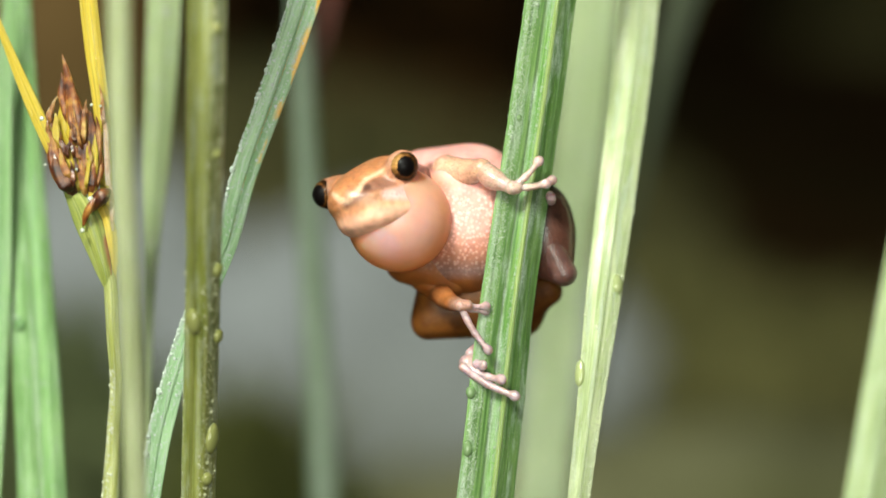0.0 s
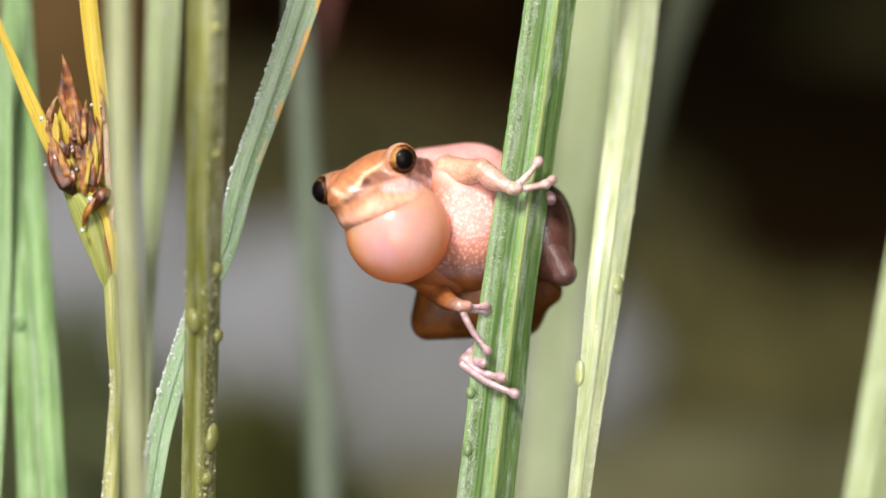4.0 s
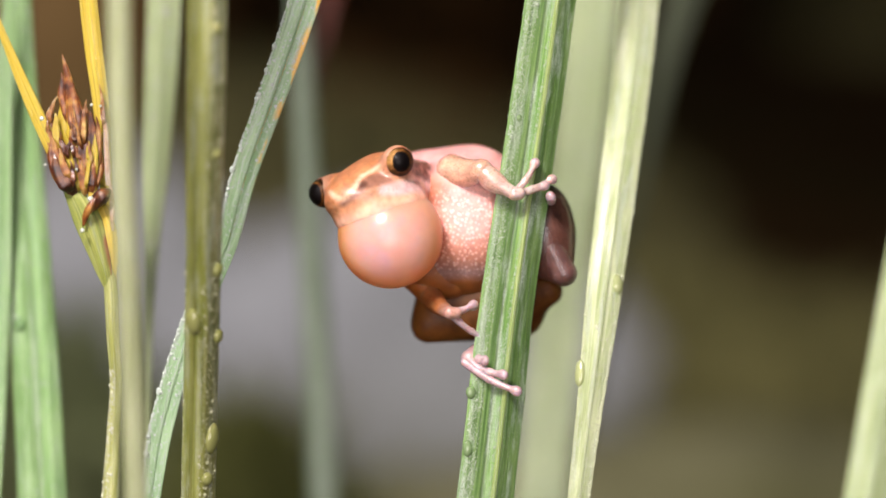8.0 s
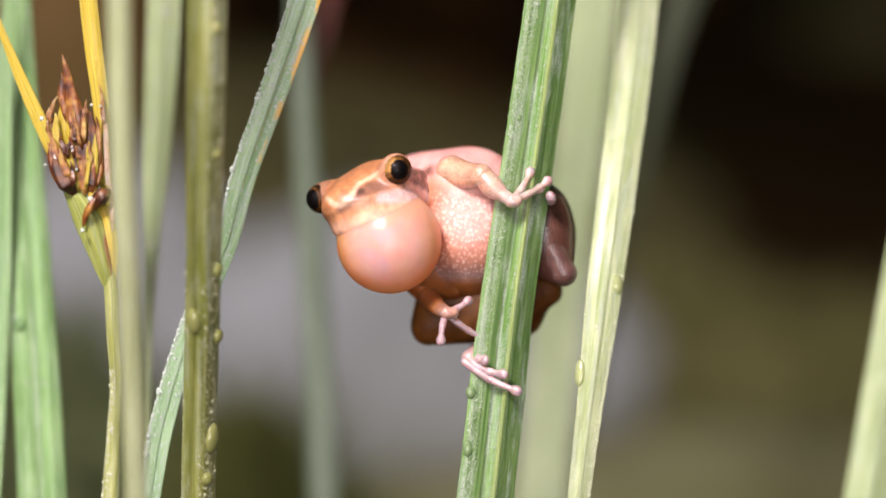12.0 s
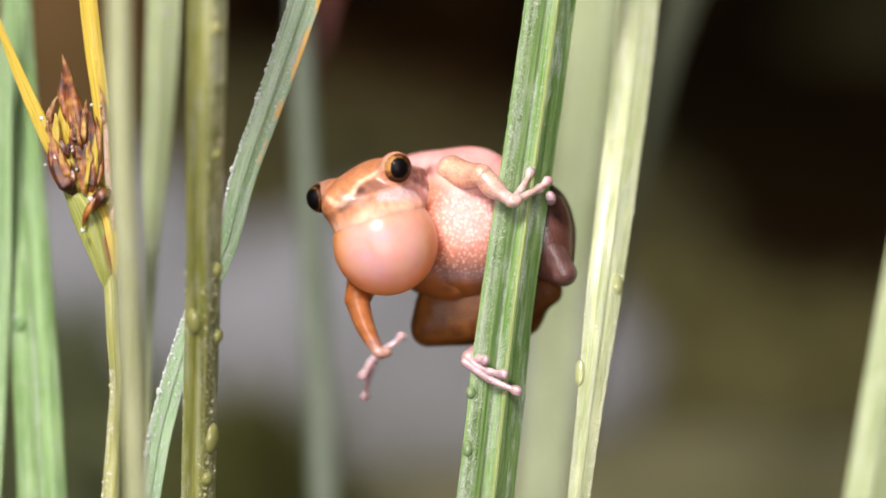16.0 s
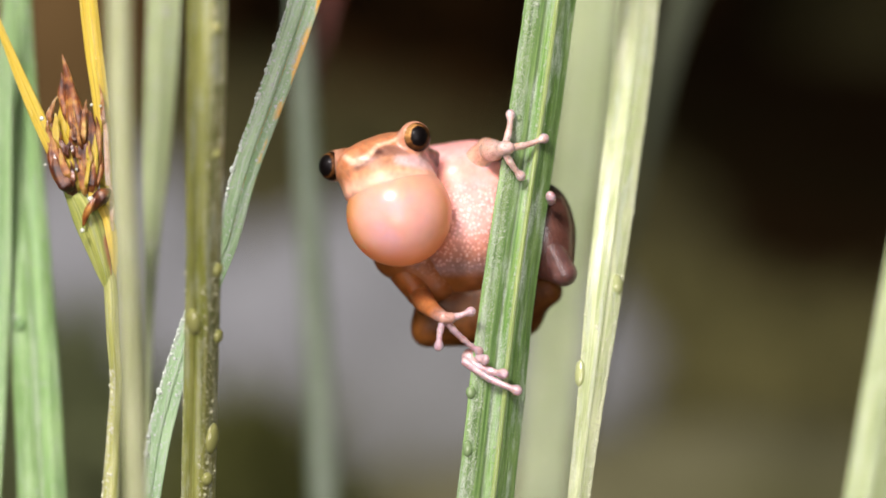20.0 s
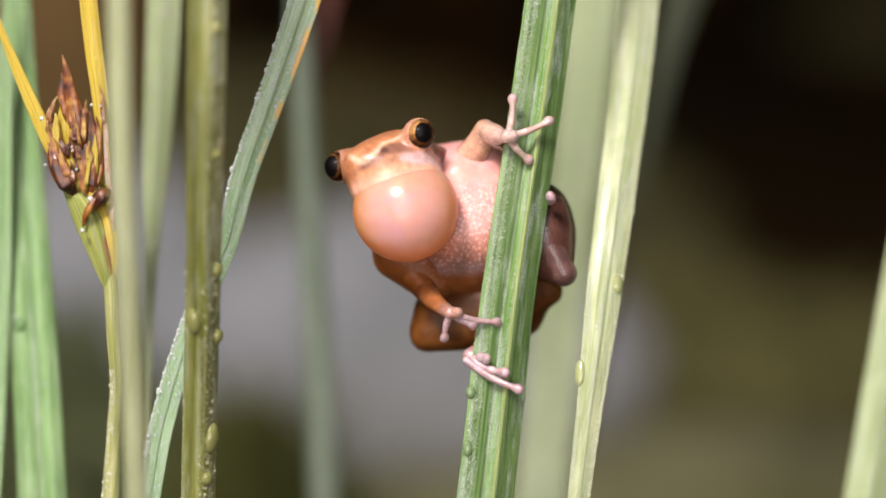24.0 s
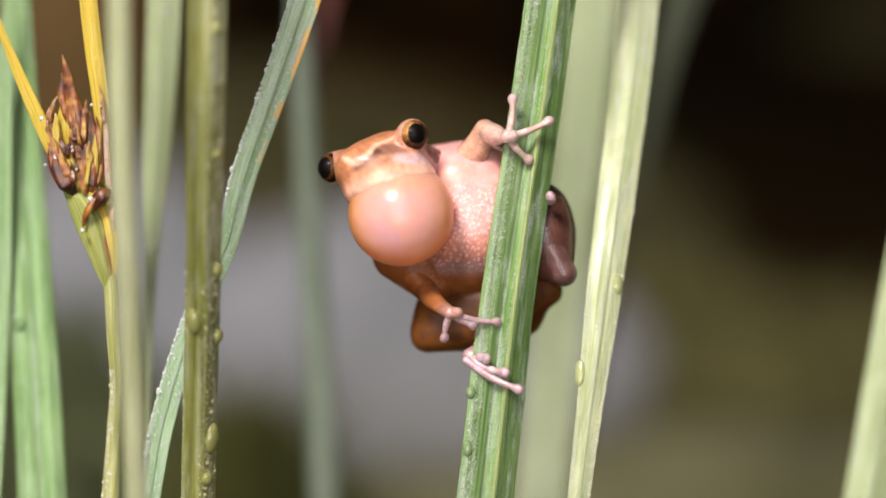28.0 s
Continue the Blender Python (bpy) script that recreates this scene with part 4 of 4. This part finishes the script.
def sac_panel(d, parent, lift):
    """A shallow round cap of the swollen sac's curve, about the way d."""
    d = Vector(d)
    x = d.orthogonal().normalized()
    y = d.cross(x)
    v = [d * SWELL_R]
    rings, n = 5, 16
    for i in range(1, rings + 1):
        a = 0.33 * i / rings
        v += [(d * math.cos(a) + (x * math.cos(2 * math.pi * j / n) + y * math.sin(2 * math.pi * j / n)) * math.sin(a)) * SWELL_R for j in range(n)]
    f = [(0, 1 + j, 1 + (j + 1) % n) for j in range(n)]
    for i in range(rings - 1):
        f += [(1 + i * n + j, 1 + (i + 1) * n + j, 1 + (i + 1) * n + (j + 1) % n, 1 + i * n + (j + 1) % n) for j in range(n)]
    v = np.array(v) * (1 + lift / SWELL_R)
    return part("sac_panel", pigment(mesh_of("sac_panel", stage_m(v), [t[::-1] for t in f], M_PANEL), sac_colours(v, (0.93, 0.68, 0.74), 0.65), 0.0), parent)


sac = ball("vocal_sac", SAC_R, frog, "translucent pink vocal sac, glow through its rim put in as orange")
PANELS = []
for _k in range(84):
    _z = 1 - (2 * _k + 1) / 84
    _q, _h = math.sqrt(1 - _z * _z), _k * 2.39996
    _d = (_q * math.cos(_h), _q * math.sin(_h), -_z)
    if _d[2] < 0.35:
        PANELS.append((sac_panel(_d, sac, -1.0 * ((_k * 0.618) % 1)), _d))


# limbs: each piece lies along its own x, from its near joint
def limb(name, length, ra, rb, colour, pad=0.0, parent=frog, material=M_LIMB, label="", tint=None, swell=0.0, knots=(), turn_at=0.0):
    def f(p):
        q = p.copy()
        q[:, 1] -= 0.05 * length * np.sin(np.clip(p[:, 0] / length, 0, 1) * 3.14159)
        d = cap(q, (0, 0, 0), (length, 0, 0), ra, rb)
        if swell:
            d = join(8, d, ell(q, (length * 0.35, 0, 0), (length * 0.42, ra + swell, ra + swell)))
        for k in knots:
            d = join(3, d, ell(q, (length * k, 0, 0), (rb * 1.25, rb * 1.3, rb * 1.3)))
        return join(4, d, ell(p, (length, 0, 0), (pad * 1.1, pad, pad * 0.75))) if pad else d
    r = max(ra, rb, pad) + swell + 0.06 * length + 6

    def cols(v):
        c = np.tile(colour, (len(v), 1))
        c = blend(c, tint, np.clip((v[:, 0] / length - turn_at) / (1 - turn_at), 0, 1)) if tint else c
        return blend(c, (0.46, 0.36, 0.40), np.clip((v[:, 0] - length + pad) / pad, 0, 1) * 0.6) if pad else c
    return form(name, f, (-ra - 8, -r, -r), (length + max(rb, pad * 1.1) + 8, r, r), max(1.6, min(ra, rb) / 3.2), material, cols, parent, label)


CREAM = (0.61, 0.47, 0.42)
# BROWN: brown skin made darker to hold the shade beneath the body
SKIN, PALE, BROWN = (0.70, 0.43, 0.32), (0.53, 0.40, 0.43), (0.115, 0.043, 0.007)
near_arm = limb("upper_arm", 78, 31, 20, (0.78, 0.47, 0.33), tint=(0.72, 0.45, 0.32))
near_fore = limb("forearm", 72, 18, 11, SKIN, tint=CREAM, swell=1.5)
near_foot = limb("forefoot", 8, 13, 12, CREAM, label="small pale forefoot")
NEAR_TOES = [limb("toe", n, 7, 4.6, CREAM, 9.0, near_foot, knots=(0.45,)) for n in (66, 78, 60)]
# far arm: darker than the near one, under-chest shade in its brown
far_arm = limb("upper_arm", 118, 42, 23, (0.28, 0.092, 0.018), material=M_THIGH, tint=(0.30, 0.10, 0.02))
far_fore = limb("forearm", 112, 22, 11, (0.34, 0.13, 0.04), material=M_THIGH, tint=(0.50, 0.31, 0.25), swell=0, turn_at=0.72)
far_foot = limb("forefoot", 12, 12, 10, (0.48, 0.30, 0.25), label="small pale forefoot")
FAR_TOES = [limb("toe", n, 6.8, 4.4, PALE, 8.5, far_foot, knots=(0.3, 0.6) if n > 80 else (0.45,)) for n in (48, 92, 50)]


def hind(name, a, b, ra, rb, colour, tint, label=""):
    """A still hind part between two points of the plan."""
    a, b = np.array(a, float), np.array(b, float)
    r = max(ra, rb) + 10
    lo, hi = np.minimum(a, b) - a - r, np.maximum(a, b) - a + r
    return form(name, lambda p: cap(p, (0, 0, 0), b - a, ra, rb), lo, hi, 4.0, M_HIND,
                lambda v: blend(np.tile(colour, (len(v), 1)), tint, (v @ (b - a)) / ((b - a) @ (b - a))), label=label, m=at(*a))


# breast: the loose orange-brown skin between throat and belly, its shade put into the colour
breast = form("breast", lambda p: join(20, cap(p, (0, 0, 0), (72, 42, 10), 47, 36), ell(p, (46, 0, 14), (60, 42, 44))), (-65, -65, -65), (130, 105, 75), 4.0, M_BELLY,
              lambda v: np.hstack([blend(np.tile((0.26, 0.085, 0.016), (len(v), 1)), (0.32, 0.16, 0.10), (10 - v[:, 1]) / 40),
                                   np.clip((24 - v[:, 1] + 0.3 * v[:, 0]) / 40, 0, 0.8)[:, None]]), label="loose orange-brown breast skin, darkened for shade")
PURPLE = (0.14, 0.060, 0.045)
form("thigh", lambda p: join(22, ell(p, (0, 0, 0), (57, 86, 55)), cap(p, (10, 20, 0), (33, 74, -14), 44, 24)), (-70, -100, -70), (75, 115, 70), 3.6, M_HIND,
     lambda v: blend(np.tile((0.065, 0.028, 0.020), (len(v), 1)), PURPLE, (v[:, 1] + 40) / 110), label="folded brown-purple hind thigh", m=at(964, 408, 85))
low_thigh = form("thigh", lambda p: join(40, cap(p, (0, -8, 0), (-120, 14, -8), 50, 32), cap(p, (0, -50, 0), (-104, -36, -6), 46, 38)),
     (-185, -125, -80), (70, 80, 70), 4.0, M_THIGH, lambda v: blend(np.tile(BROWN, (len(v), 1)), (0.17, 0.064, 0.011), -v[:, 0] / 130), label="folded brown hind thigh, darkened for shade", m=at(878, 560, 120))
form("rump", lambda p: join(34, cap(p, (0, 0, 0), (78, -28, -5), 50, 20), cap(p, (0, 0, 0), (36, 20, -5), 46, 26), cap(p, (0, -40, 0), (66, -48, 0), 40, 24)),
     (-70, -110, -75), (130, 80, 75), 4.0, M_THIGH, lambda v: np.tile(BROWN, (len(v), 1)), label="brown underside, darkened for shade", m=at(900, 550, 135))
hind("shank", (1000, 484, 46), (958, 398, 58), 24, 19, (0.13, 0.07, 0.064), (0.065, 0.030, 0.022), "folded purplish hind shank")
hind("shank", (900, 590, 90), (835, 628, 20), 22, 12, (0.35, 0.2, 0.14), PALE)
heel = form("hind_foot", lambda p: join(8, cap(p, (22, -18, 25), (0, 0, 0), 15, 14), cap(p, (0, 0, 0), (18, 22, -14), 14, 11)),
            (-30, -50, -50), (60, 60, 60), 3.0, M_LIMB, lambda v: np.tile((0.55, 0.40, 0.40), (len(v), 1)), m=at(828, 640, 12), label="pale hind foot gripping the leaf")


def toe_to(parent, start, end, length=None):
    """A toe of the hind foot, from start to end in plan lengths from the foot."""
    d = np.array(end, float) - np.array(start, float)
    t = limb("toe", np.linalg.norm(d), 7.8, 5.6, PALE, 9.5, parent, knots=(0.5,))
    t.matrix_basis = Matrix.Translation(stage_m(start)) @ Vector((1, 0, 0)).rotation_difference(Vector(stage_m(d))).to_matrix().to_4x4()
    return t


toe_to(heel, (-8, 6, -12), (82, 55, -42))
toe_to(heel, (14, 14, -14), (58, 26, -40))
toe_to(heel, (8, -6, 0), (26, 2, -30))
bead_toe = limb("toe", 14, 8, 8, (0.42, 0.32, 0.38), 11, label="greyish toe tip hooked round the leaf edge")
bead_toe.matrix_basis = at(976, 356, 8) @ Vector((1, 0, 0)).rotation_difference(Vector((-0.1, -0.9, 0.5))).to_matrix().to_4x4()


# ---------------------------------------------------------------- what moves
def aim(place, d):
    """A pose in the frog's space at a plan point, its x along d (plan directions)."""
    q = Vector((1, 0, 0)).rotation_difference(Vector((d[0], d[2], -d[1])))
    return at(*place) @ q.to_matrix().to_4x4()


def reach(flat, length):
    """How far a piece of that length runs in depth when its ends lie flat apart."""
    return math.sqrt(max(length * length - flat * flat, 0.0))


def arm_rows(rows, shoulder, upper, fore, foot, toes, fore_len, lengths, upper_len, raised=None):
    """rows: seconds, elbow (x, y), wrist (x, y, away), tip (x, y) of each toe; raised: the shoulder once the frog has sat up."""
    ru, rf, rp, rt = [], [], [], [[] for _ in toes]
    for t, e, w, tips in rows:
        deep = reach(math.hypot(w[0] - e[0], w[1] - e[1]), fore_len)
        el = (e[0], e[1], w[2] + deep)
        rf.append((t, aim(el, [a - b for a, b in zip(w, el)])))
        d = np.array(el, float) - np.array(raised if raised and t > 18.25 else shoulder, float)
        start = np.array(el, float) - d / np.linalg.norm(d) * upper_len
        ru.append((t, aim(start, d)))
        rp.append((t, at(*w)))
        for k, tip in enumerate(tips):
            flat = (tip[0] - w[0], tip[1] - w[1])
            back = reach(math.hypot(*flat), lengths[k])
            q = Vector((1, 0, 0)).rotation_difference(Vector((flat[0], min(back, 0.35 * lengths[k]), -flat[1])))
            rt[k].append((t, q.to_matrix().to_4x4()))
    for ob, r in [(upper, ru), (fore, rf), (foot, rp), *zip(toes, rt)]:
        walk(ob, r)


def motions():
    # head: seconds, near eye, far eye; lift: how far the face has turned up to the lens
    eyes = [
        (0.0, 715, 300, 571, 344, 0), (0.5, 718, 305, 574, 352, 0), (1.0, 717, 296, 573, 342, 0), (1.5, 715, 292, 573, 338, 0), (2.0, 715, 291, 573, 337, 0), (2.5, 714, 292, 571, 343, 0),
        (3.0, 714, 292, 571, 342, 0), (3.5, 712, 289, 570, 338, 0.0), (5.5, 715, 285, 571, 337, 0.0), (6.0, 714, 286, 571, 335, 0.0), (6.5, 710, 288, 568, 335, 0.0), (7.0, 707, 291, 565, 342, 0.0),
        (7.5, 706, 292, 564, 340, 0.0), (8.0, 707, 292, 565, 342, 0.0), (8.5, 707, 294, 565, 342, 0.0), (8.8, 707, 294, 565, 341, 0.0), (9.0, 704, 288, 562, 338, 0.0), (9.2, 704, 294, 561, 342, 0.0),
        (9.5, 703, 297, 560, 344, 0.0), (10.0, 703, 302, 560, 351, 0.0), (10.5, 703, 303, 559, 351, 0.0), (11.0, 703, 306, 560, 354, 0.0), (11.5, 704, 306, 560, 354, 0.0), (12.0, 704, 306, 560, 352, 0.0),
        (12.5, 704, 305, 562, 352, 0.0), (14.5, 704, 305, 560, 352, 0.0), (15.0, 704, 305, 560, 352, 0.0), (15.4, 704, 304, 560, 351, 0.0), (15.5, 695, 292, 551, 338, 0.0), (15.6, 697, 303, 553, 349, 0.0),
        (15.7, 704, 305, 560, 352, 0.0), (16.0, 704, 303, 560, 351, 0.0), (16.5, 706, 308, 562, 355, 0.0), (17.0, 706, 306, 562, 354, 0.0), (17.5, 706, 306, 562, 354, 0.0), (18.0, 701, 303, 559, 352, 0),
        (18.5, 700, 299, 557, 348, 0.2), (18.6, 704, 289, 560, 338, 0.2), (18.8, 732, 258, 582, 310, 0.7), (19.0, 734, 250, 583, 305, 1), (19.5, 740, 246, 588, 300, 1), (20.0, 735, 246, 583, 299, 1),
        (20.2, 729, 257, 580, 310, 1), (20.3, 768, 266, 616, 320, 1), (20.4, 756, 238, 604, 292, 1), (20.5, 758, 222, 606, 277, 1), (20.6, 752, 222, 600, 280, 1), (21.0, 747, 219, 597, 277, 1),
        (21.5, 749, 222, 597, 280, 1), (23.5, 744, 242, 594, 302, 1), (24.0, 743, 240, 593, 300, 1), (24.5, 743, 242, 594, 302, 1), (24.7, 743, 242, 594, 302, 1), (24.9, 744, 256, 595, 314, 1),
        (25.0, 746, 253, 596, 311, 1), (25.1, 738, 248, 589, 305, 1), (25.5, 734, 242, 585, 300, 1), (26.0, 734, 240, 585, 299, 1), (26.5, 735, 240, 585, 299, 1), (27.0, 729, 239, 582, 297, 1),
        (27.5, 729, 242, 582, 302, 1), (28.0, 730, 242, 582, 302, 1),
    ]
    rows, body = [], []
    for t, ax, ay, bx, by, lift in eyes:
        mid = ((ax + bx) / 2, (ay + by) / 2)
        lean = math.degrees(math.atan2(by - ay, ax - bx)) - 18.9
        turn = pose(0, 0, 0, 0, -lean, 0) @ Matrix.Rotation(radians(12 * lift), 4, Vector(HX)) @ Matrix.Rotation(radians(7 * lift), 4, "Z")
        rows.append((t, at(mid[0], mid[1], H0[2]) @ turn))
        dx, dy = mid[0] - 642, mid[1] - 317
        sag = 5 * min(1, max(0, (t - 6.5) / 3)) if t < 18.4 else 0
        body.append((t, at(T0[0] + 0.15 * dx, T0[1] + 0.12 * dy + sag, T0[2]) @ pose(0, 0, 0, 0, 0.03 * dy, 0)))
    walk(head, rows)
    walk(torso, body)
    walk(breast, [(t, at(x, y, 74) @ pose(0, 0, 0, 0, turn, 0)) for t, x, y, turn in (
        (0, 724, 458, -5), (9, 722, 461, -5), (18.4, 722, 464, -5), (18.9, 706, 448, 8), (20.2, 704, 450, 8), (20.6, 702, 446, 10), (23.5, 704, 450, 10), (28, 704, 452, 10))])
    walk(low_thigh, [(t, at(878 + dx, 560 + dy, 120)) for t, dx, dy in (
        (0, 0, 0), (3.5, 0, 0), (5.5, 0, 5), (9, 0, 6), (12, 0, 10), (18, 0, 13), (20.2, 0, 14), (20.6, -2, 18), (23.5, -2, 22), (28, -1, 23))])
    walk(heel, [(t, at(828 + dx, 640 + dy, 12)) for t, dx, dy in (
        (0, 0, 4), (2, 0, 0), (6.5, 0, 0), (7, 3, -4), (20.2, 4, -6), (20.5, 9, -11), (20.8, 6, -8), (28, 6, -8))])
    # sac: seconds, middle (x, y, away), swelling of the lobes
    sac_rows = [
        (0, 706, 389, 12, 0), (0.25, 706, 389, 12, 0), (0.4, 735, 430, 10, 0), (0.5, 727, 455, -20, 18), (0.6, 716, 433, -4, 0), (0.8, 714, 394, 14, 0), (1.5, 712, 395, 12, 0),
        (2.05, 710, 398, 10, 0), (2.2, 711, 428, -4, 0), (2.4, 714, 446, -20, 24), (2.5, 714, 424, -8, 0), (2.6, 712, 406, 16, 0), (3.0, 708, 406, 10, 0), (3.5, 704, 408, 2, 0),
        (5.35, 704, 410, -4, 0), (5.5, 706, 428, -15, 14), (5.6, 708, 440, -20, 24), (5.7, 710, 443, -20, 22), (5.9, 700, 414, -8, 0), (6.55, 699, 414, -8, 0), (6.7, 696, 438, -18, 16),
        (6.8, 700, 448, -20, 24), (6.9, 704, 446, -20, 14), (7.0, 696, 424, -10, 0), (7.1, 694, 418, -10, 0), (8.0, 691, 418, -10, 0), (8.75, 691, 418, -10, 0), (8.9, 684, 406, -12, 0),
        (9.0, 684, 408, -12, 0), (9.1, 690, 430, -16, 14), (9.25, 690, 420, -10, 0), (10, 689, 425, -10, 0), (12.5, 689, 427, -10, 0), (15.4, 689, 426, -10, 0), (15.5, 681, 435, -16, 12),
        (15.6, 689, 448, -20, 17), (15.7, 701, 461, -24, 26), (15.8, 690, 430, -12, 0), (15.9, 681, 430, -10, 0), (16.2, 688, 432, -10, 0), (17, 690, 427, -10, 0), (18, 688, 425, -10, 0),
        (18.5, 686, 421, -10, 0), (18.8, 701, 392, -24, 0), (19, 706, 377, -26, 0), (20.1, 707, 380, -26, 0), (20.2, 711, 403, -18, 20), (20.3, 757, 430, -24, 30), (20.4, 729, 372, -28, 0),
        (20.5, 732, 352, -24, 0), (20.8, 724, 352, -24, 0), (21.5, 724, 356, -24, 0), (23.5, 718, 371, -26, 0), (24.7, 718, 372, -26, 0), (24.8, 719, 407, -16, 14), (24.9, 730, 420, -20, 25),
        (25.0, 730, 413, -20, 20), (25.1, 711, 374, -26, 0), (25.3, 709, 376, -26, 0), (26, 709, 377, -26, 0), (28, 710, 379, -26, 0),
    ]
    walk(sac, [(t, at(x, y, w)) for t, x, y, w, s in sac_rows])
    for ob, d in PANELS:
        slack = np.array(d) * -100 + np.array((12, -8, 52))     # loose skin folded up at the throat
        walk(ob, [(t, Matrix.Translation(stage_m(np.array(d) * (SAC_R - SWELL_R - 1.8 + s * 1.1) if s else slack))) for t, x, y, w, s in sac_rows])
    arm_rows([
        (0, (852, 300), (905, 333, -34), ((957, 282), (974, 320), (968, 326))),
        (3.5, (852, 300), (905, 333, -34), ((957, 282), (974, 320), (968, 326))),
        (5.5, (852, 302), (909, 343, -34), ((946, 290), (971, 320), (960, 330))),
        (9, (852, 302), (909, 343, -34), ((946, 290), (971, 320), (960, 330))),
        (9.6, (852, 310), (904, 356, -34), ((936, 308), (969, 321), (950, 336))),
        (18.0, (852, 310), (904, 356, -34), ((936, 308), (969, 321), (950, 336))),
        (18.1, (845, 330), (880, 372, -40), ((920, 400), (935, 385), (915, 415))),
        (18.2, (850, 320), (895, 345, -44), ((930, 390), (945, 360), (905, 400))),
        (18.3, (855, 285), (882, 280, -44), ((900, 225), (945, 300), (915, 320))),
        (18.4, (853, 276), (880, 285, -36), ((895, 230), (961, 262), (929, 312))),
        (19.2, (853, 276), (880, 285, -36), ((895, 230), (961, 262), (929, 312))),
        (19.3, (845, 285), (870, 330, -44), ((910, 350), (900, 390), (880, 380))),
        (19.45, (862, 262), (890, 264, -36), ((903, 205), (962, 246), (921, 312))),
        (20.2, (862, 262), (890, 264, -36), ((903, 205), (962, 246), (921, 312))),
        (20.3, (858, 262), (898, 282, -40), ((915, 230), (955, 300), (920, 330))),
        (20.45, (851, 242), (890, 256, -36), ((919, 196), (966, 261), (909, 307))),
        (21.5, (851, 242), (890, 256, -36), ((919, 196), (966, 261), (909, 307))),
        (23.5, (859, 230), (897, 243, -36), ((907, 173), (970, 216), (932, 280))),
        (28, (859, 230), (897, 243, -36), ((907, 173), (970, 216), (932, 280))),
    ], (788, 302, 58), near_arm, near_fore, near_foot, NEAR_TOES, 72, (66, 78, 60), 78, (806, 314, 90))
    arm_rows([
        (0, (775, 515), (815, 540, -28), ((858, 542), (872, 632), (850, 548))),
        (3.5, (775, 515), (815, 540, -28), ((858, 542), (872, 632), (850, 548))),
        (5.5, (770, 520), (812, 548, -28), ((850, 540), (848, 620), (845, 550))),
        (6.7, (770, 520), (812, 548, -28), ((850, 540), (848, 620), (845, 550))),
        (7.0, (760, 520), (796, 553, -28), ((832, 541), (852, 594), (825, 545))),
        (11.5, (760, 520), (796, 553, -28), ((832, 541), (852, 594), (825, 545))),
        (12, (755, 520), (790, 553, -28), ((822, 536), (850, 594), (780, 604))),
        (15.7, (755, 520), (790, 553, -28), ((822, 536), (850, 594), (780, 604))),
        (15.8, (740, 525), (785, 562, -10), ((815, 590), (830, 640), (780, 615))),
        (15.9, (625, 515), (628, 600, -40), ((690, 622), (640, 662), (592, 655))),
        (16.0, (632, 530), (672, 622, -40), ((720, 588), (650, 690), (632, 680))),
        (16.2, (655, 535), (712, 640, -40), ((758, 617), (730, 705), (688, 698))),
        (16.4, (660, 535), (735, 640, -36), ((770, 580), (790, 705), (745, 705))),
        (16.5, (700, 535), (765, 605, -30), ((790, 575), (820, 690), (790, 690))),
        (16.7, (755, 525), (800, 560, -36), ((845, 560), (860, 640), (830, 600))),
        (17, (770, 520), (806, 560, -28), ((846, 552), (866, 628), (840, 560))),
        (17.5, (770, 520), (806, 560, -28), ((846, 552), (866, 628), (840, 560))),
        (18, (765, 520), (798, 562, -28), ((836, 547), (856, 594), (830, 555))),
        (18.4, (765, 520), (798, 562, -28), ((836, 547), (856, 594), (830, 555))),
        (18.6, (720, 530), (755, 580, -16), ((800, 570), (740, 640), (730, 620))),
        (18.8, (690, 525), (750, 615, -30), ((790, 580), (770, 700), (745, 690))),
        (19.0, (748, 520), (806, 540, -36), ((850, 523), (872, 580), (787, 592))),
        (19.2, (748, 520), (806, 540, -36), ((850, 523), (872, 580), (787, 592))),
        (19.5, (740, 520), (786, 562, -36), ((836, 550), (846, 620), (776, 614))),
        (20.2, (740, 520), (786, 562, -36), ((836, 550), (846, 620), (776, 614))),
        (20.4, (730, 520), (770, 560, -16), ((810, 540), (845, 640), (770, 620))),
        (20.5, (700, 490), (775, 590, -30), ((830, 560), (780, 680), (830, 640))),
        (20.6, (700, 480), (780, 570, -30), ((835, 540), (800, 650), (830, 620))),
        (20.8, (740, 500), (805, 523, -36), ((850, 508), (872, 562), (800, 580))),
        (21.5, (740, 500), (805, 523, -36), ((850, 508), (872, 562), (800, 580))),
        (23.5, (750, 510), (797, 553, -36), ((835, 575), (870, 568), (788, 592))),
        (28, (750, 510), (797, 553, -36), ((835, 575), (870, 568), (788, 592))),
    ], (688, 405, 84), far_arm, far_fore, far_foot, FAR_TOES, 112, (48, 92, 50), 118)


motions()
